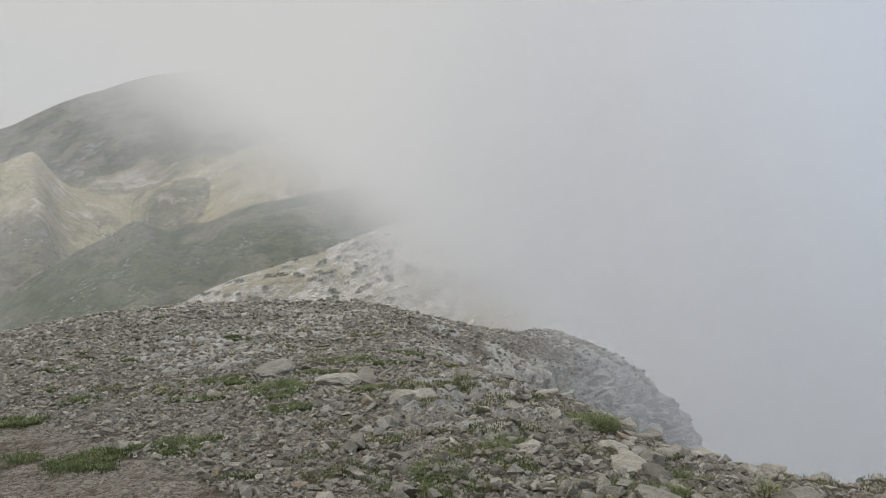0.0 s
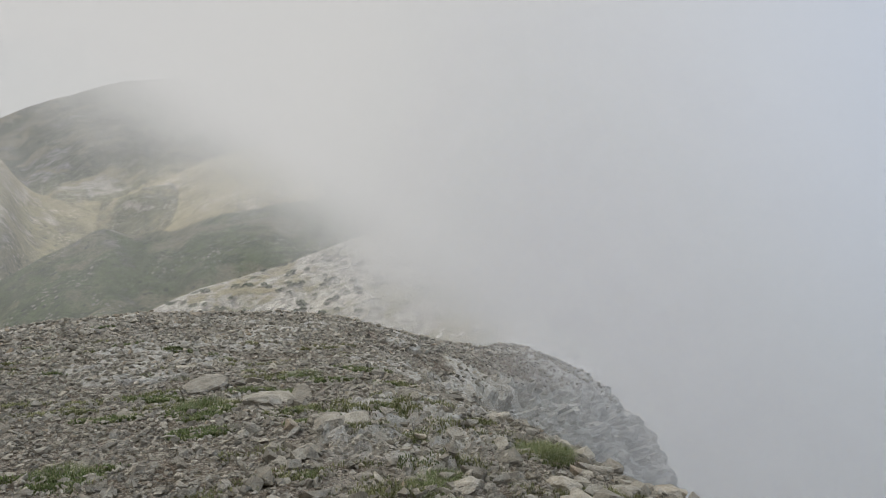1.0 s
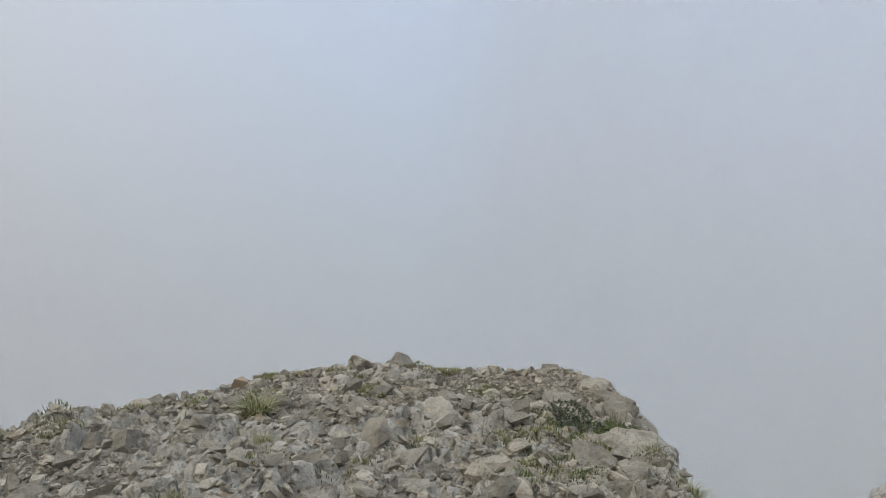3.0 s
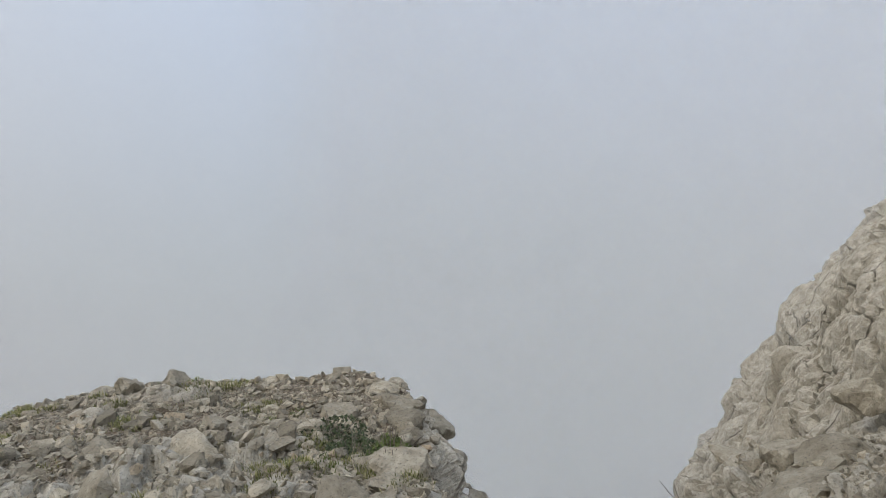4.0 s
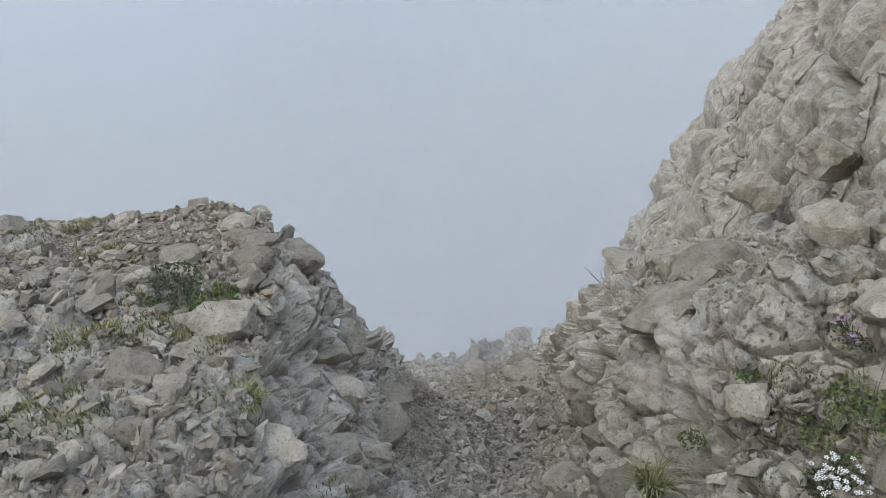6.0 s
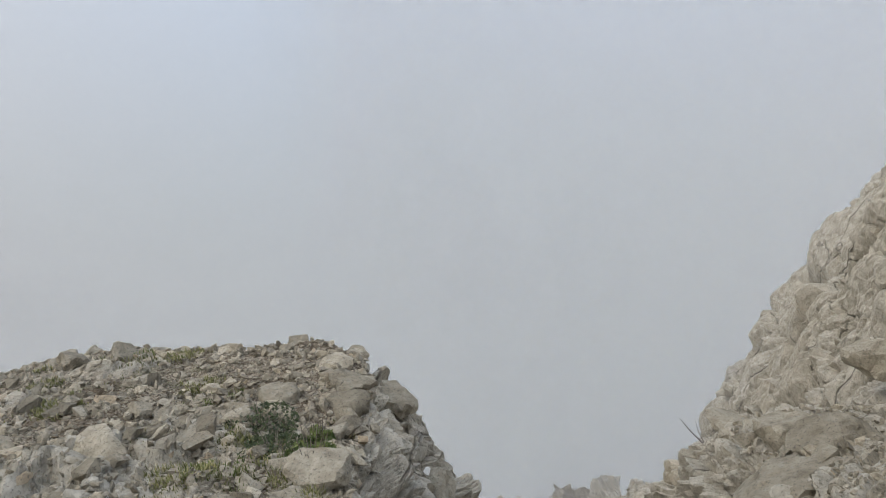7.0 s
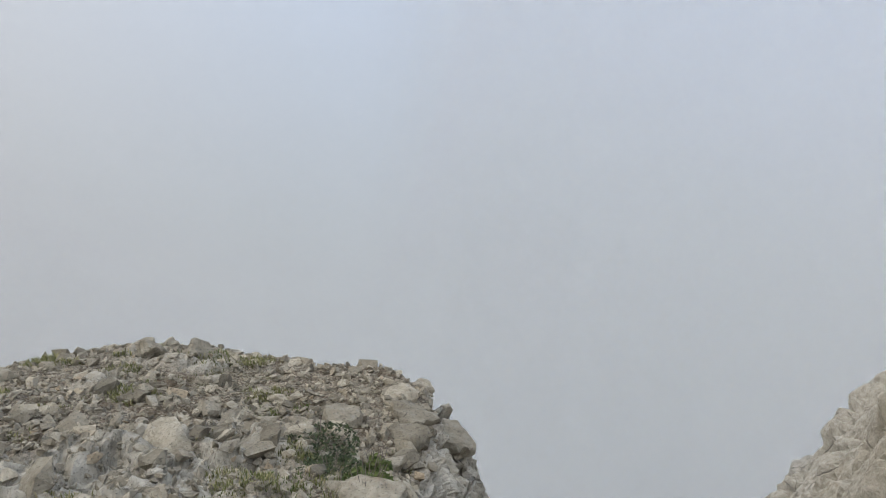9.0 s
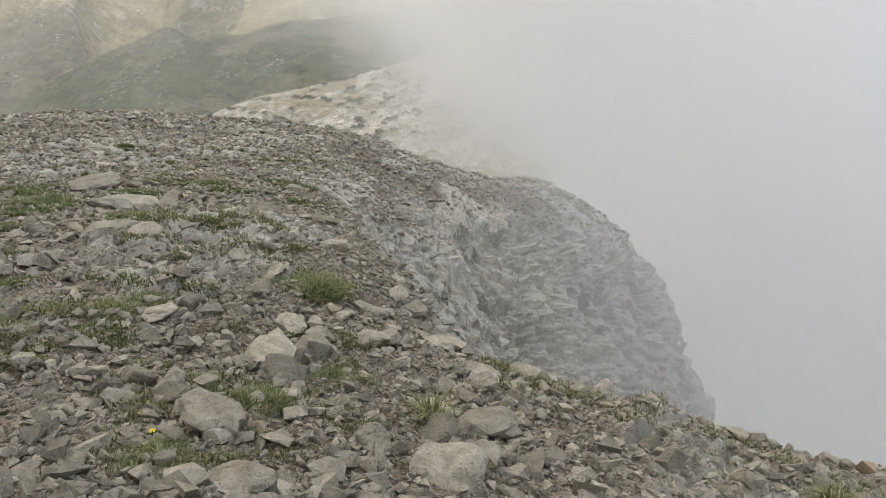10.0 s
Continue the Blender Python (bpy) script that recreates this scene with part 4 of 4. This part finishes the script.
def stems(count, spread, height, thick, seed):
    rng = np.random.default_rng(seed)
    verts, tris, tips = [], [], []
    for k in range(count):
        a, d = rng.uniform(0, 6.283), spread * math.sqrt(rng.uniform(0, 1))
        b = Vector((0.4 * d * math.cos(a), 0.4 * d * math.sin(a), 0))
        e = Vector((d * math.cos(a), d * math.sin(a), height * rng.uniform(0.7, 1.1)))
        base = len(verts)
        for c, t in ((b, thick), (e, thick * 0.6)):
            for j in range(3):
                verts.append((c.x + t * math.cos(j * 2.094), c.y + t * math.sin(j * 2.094), c.z))
        for j in range(3):
            n = (j + 1) % 3
            tris += [(base + j, base + n, base + 3 + n), (base + j, base + 3 + n, base + 3 + j)]
        tips.append(e)
    return np.array(verts), np.array(tris), tips


def petals(tips, size, seed, each=5):
    rng = np.random.default_rng(seed)
    verts, tris = [], []
    for e in tips:
        turn = rng.uniform(0, 6.28)
        for k in range(each):
            a = turn + k * 6.283 / each
            base = len(verts)
            for rad, da, up in ((0.15, 0, 0), (0.75, -0.45, 0.15), (1.0, 0, 0.05), (0.75, 0.45, 0.15)):
                verts.append((e.x + size * rad * math.cos(a + da), e.y + size * rad * math.sin(a + da), e.z + size * up))
            tris += [(base, base + 1, base + 2), (base, base + 2, base + 3)]
    return np.array(verts), np.array(tris)


def plant(name, x, y, label, category, leaf_mat, leaf_count, spread, height, leaf, seed, flowers=None):
    base = new(name)
    base.location = (x, y, seat(x, y) - 0.01)
    tagged(base, label, category)
    part("foliage", tri_mesh("foliage", *leafy(leaf_count, spread, height, leaf, seed), leaf_mat), base)
    sv, st, tips = stems(max(6, leaf_count // 40), spread * 0.8, height * 0.95, 0.003, seed + 1)
    part("stems", tri_mesh("stems", sv, st, WOOD), base)
    if flowers:
        mat, count, size, what = flowers
        fv, ft, tips = stems(count, spread * 0.9, height * 1.15, 0.0015, seed + 2)
        part("flower_stalks", tri_mesh("flower_stalks", fv, ft, HERB), base)
        part("petals", tri_mesh("petals", *petals(tips, size, seed + 3), mat), base, what)
    return base


plant("low_shrub", 5.38, 3.92, "dark green low shrub with small leaves between boulders", "shrub", SHRUB, 800, 0.21, 0.10, 0.015, 71)
plant("low_shrub", 5.17, 3.65, "dark green low shrub with small leaves between boulders", "shrub", SHRUB, 650, 0.18, 0.09, 0.015, 72)
plant("green_herb", 5.15, 3.41, "fresh green leafy herb in a rock crack", "herb", HERB, 700, 0.14, 0.16, 0.017, 73)
plant("green_herb", 5.41, 3.56, "fresh green leafy herb in a rock crack", "herb", HERB, 360, 0.08, 0.13, 0.016, 74)
plant("leafy_bush", 5.3, 0.61, "bright green leafy bush beside the rock blocks", "bush", HERB, 900, 0.17, 0.19, 0.013, 75)
plant("leafy_bush", 5.24, 0.71, "bright green leafy bush beside the rock blocks", "bush", HERB, 500, 0.14, 0.12, 0.012, 76)
plant("cushion_plant", 5.49, 1.05, "small green cushion plant in a rock crack", "cushion plant", HERB, 220, 0.06, 0.05, 0.009, 77)
plant("cushion_plant", 5.38, 1.22, "small green cushion plant in a rock crack", "cushion plant", HERB, 220, 0.06, 0.05, 0.009, 78)
plant("white_flower", 5, 0.71, "low herb with clusters of small white flowers", "flower", SHRUB, 240, 0.12, 0.07, 0.012, 79, (PETAL_WHITE, 46, 0.011, "small white blossoms"))
plant("pink_thyme", 5.58, 0.68, "cushion of pale purple-pink thyme on rock", "flower", SHRUB, 260, 0.10, 0.04, 0.010, 80, (PETAL_PINK, 40, 0.008, "pale purple blossoms"))
plant("yellow_flower", 1.01, 4.22, "tiny yellow flower in the turf", "flower", HERB, 40, 0.05, 0.03, 0.010, 81, (PETAL_YELLOW, 2, 0.014, "bright yellow blossom"))
for k, (x, y) in enumerate(((0.25, 6.65), (0.6, 8.3), (-2.9, 11.6), (-3.6, 12.2), (1.5, 5.3), (2.9, 6.0))):
    plant("brown_cushion", x, y, "dry brown-green cushion plant among stones", "cushion plant", SEDGE, 320, 0.14, 0.09, 0.011, 90 + k)


def dead_twig():
    x, y = 14.2, 3.03
    z = seat(x, y)
    base = new("dead_twig")
    base.location = (x, y, z)
    tagged(base, "bare grey dead twig sticking out of the crag", "twig")
    for tip, thick, name in (((-0.15, 0.42, 0.55), 0.02, "stem"), ((-0.02, 0.2, 0.5), 0.012, "side_branch")):
        verts, tris = [], []
        for share in (0.0, 0.5, 1.0):
            for j in range(5):
                rr = thick * (1 - 0.7 * share)
                verts.append((tip[0] * share + rr * math.cos(j * 1.257), tip[1] * share + rr * math.sin(j * 1.257) + 0.03 * math.sin(share * 3.1), tip[2] * share - 0.05))
        for s in (0, 5):
            for j in range(5):
                n = (j + 1) % 5
                tris += [(s + j, s + n, s + 5 + n), (s + j, s + 5 + n, s + 5 + j)]
        part(name, tri_mesh(name, np.array(verts), np.array(tris), WOOD), base)


dead_twig()
mark = new("white_stone", put_mesh("white_stone", *chip(977, 16), WHITE_STONE))
mark.matrix_basis = Matrix.LocRotScale((6.3, 3.5, seat(6.3, 3.5) + 0.06), Euler((0.4, 0.2, 0.5)), (0.11, 0.09, 0.16))
tagged(mark, "small white stone on the brink of the gully", "stone")
tint = make_plain("ochre_stone", (0.36, 0.28, 0.19))
ochre = new("ochre_stone", put_mesh("ochre_stone", *chip(978, 15), tint))
ochre.matrix_basis = Matrix.LocRotScale((4.8, 6.28, seat(4.8, 6.28) + 0.05), Euler((0.2, 0.5, 0.9)), (0.2, 0.2, 0.26))
tagged(ochre, "ochre-brown angular stone on the rim", "stone")


# ---- junipers on the pale slope ----
def junipers(count):
    rng = np.random.default_rng(121)
    verts, tris, base = [], [], 0
    target = bpy.data.objects["mountain_4"].data
    n = len(target.vertices)
    co = np.empty(n * 3, dtype=np.float32)
    target.vertices.foreach_get("co", co)
    co = co.reshape(-1, 3)
    az = np.degrees(np.arctan2(-co[:, 0], co[:, 1]))
    r = np.hypot(co[:, 0], co[:, 1])
    ok = np.nonzero((az > -2) & (az < 17) & (r > 400) & (r < 500))[0]
    for k in rng.choice(ok, count, replace=False):
        s = rng.uniform(0.9, 2.9)
        v, f = leafy(150, s, s * 1.3, s * 0.2, int(rng.integers(1 << 30)))
        verts.append(v + co[k] + (0, 0, -0.2))
        tris.append(f + base)
        base += len(v)
    ob = new("junipers", tri_mesh("junipers", np.concatenate(verts), np.concatenate(tris), JUNIPER))
    tagged(ob, "dark green juniper bushes dotted over the pale slope", "bushes", kind="stuff")


junipers(150)
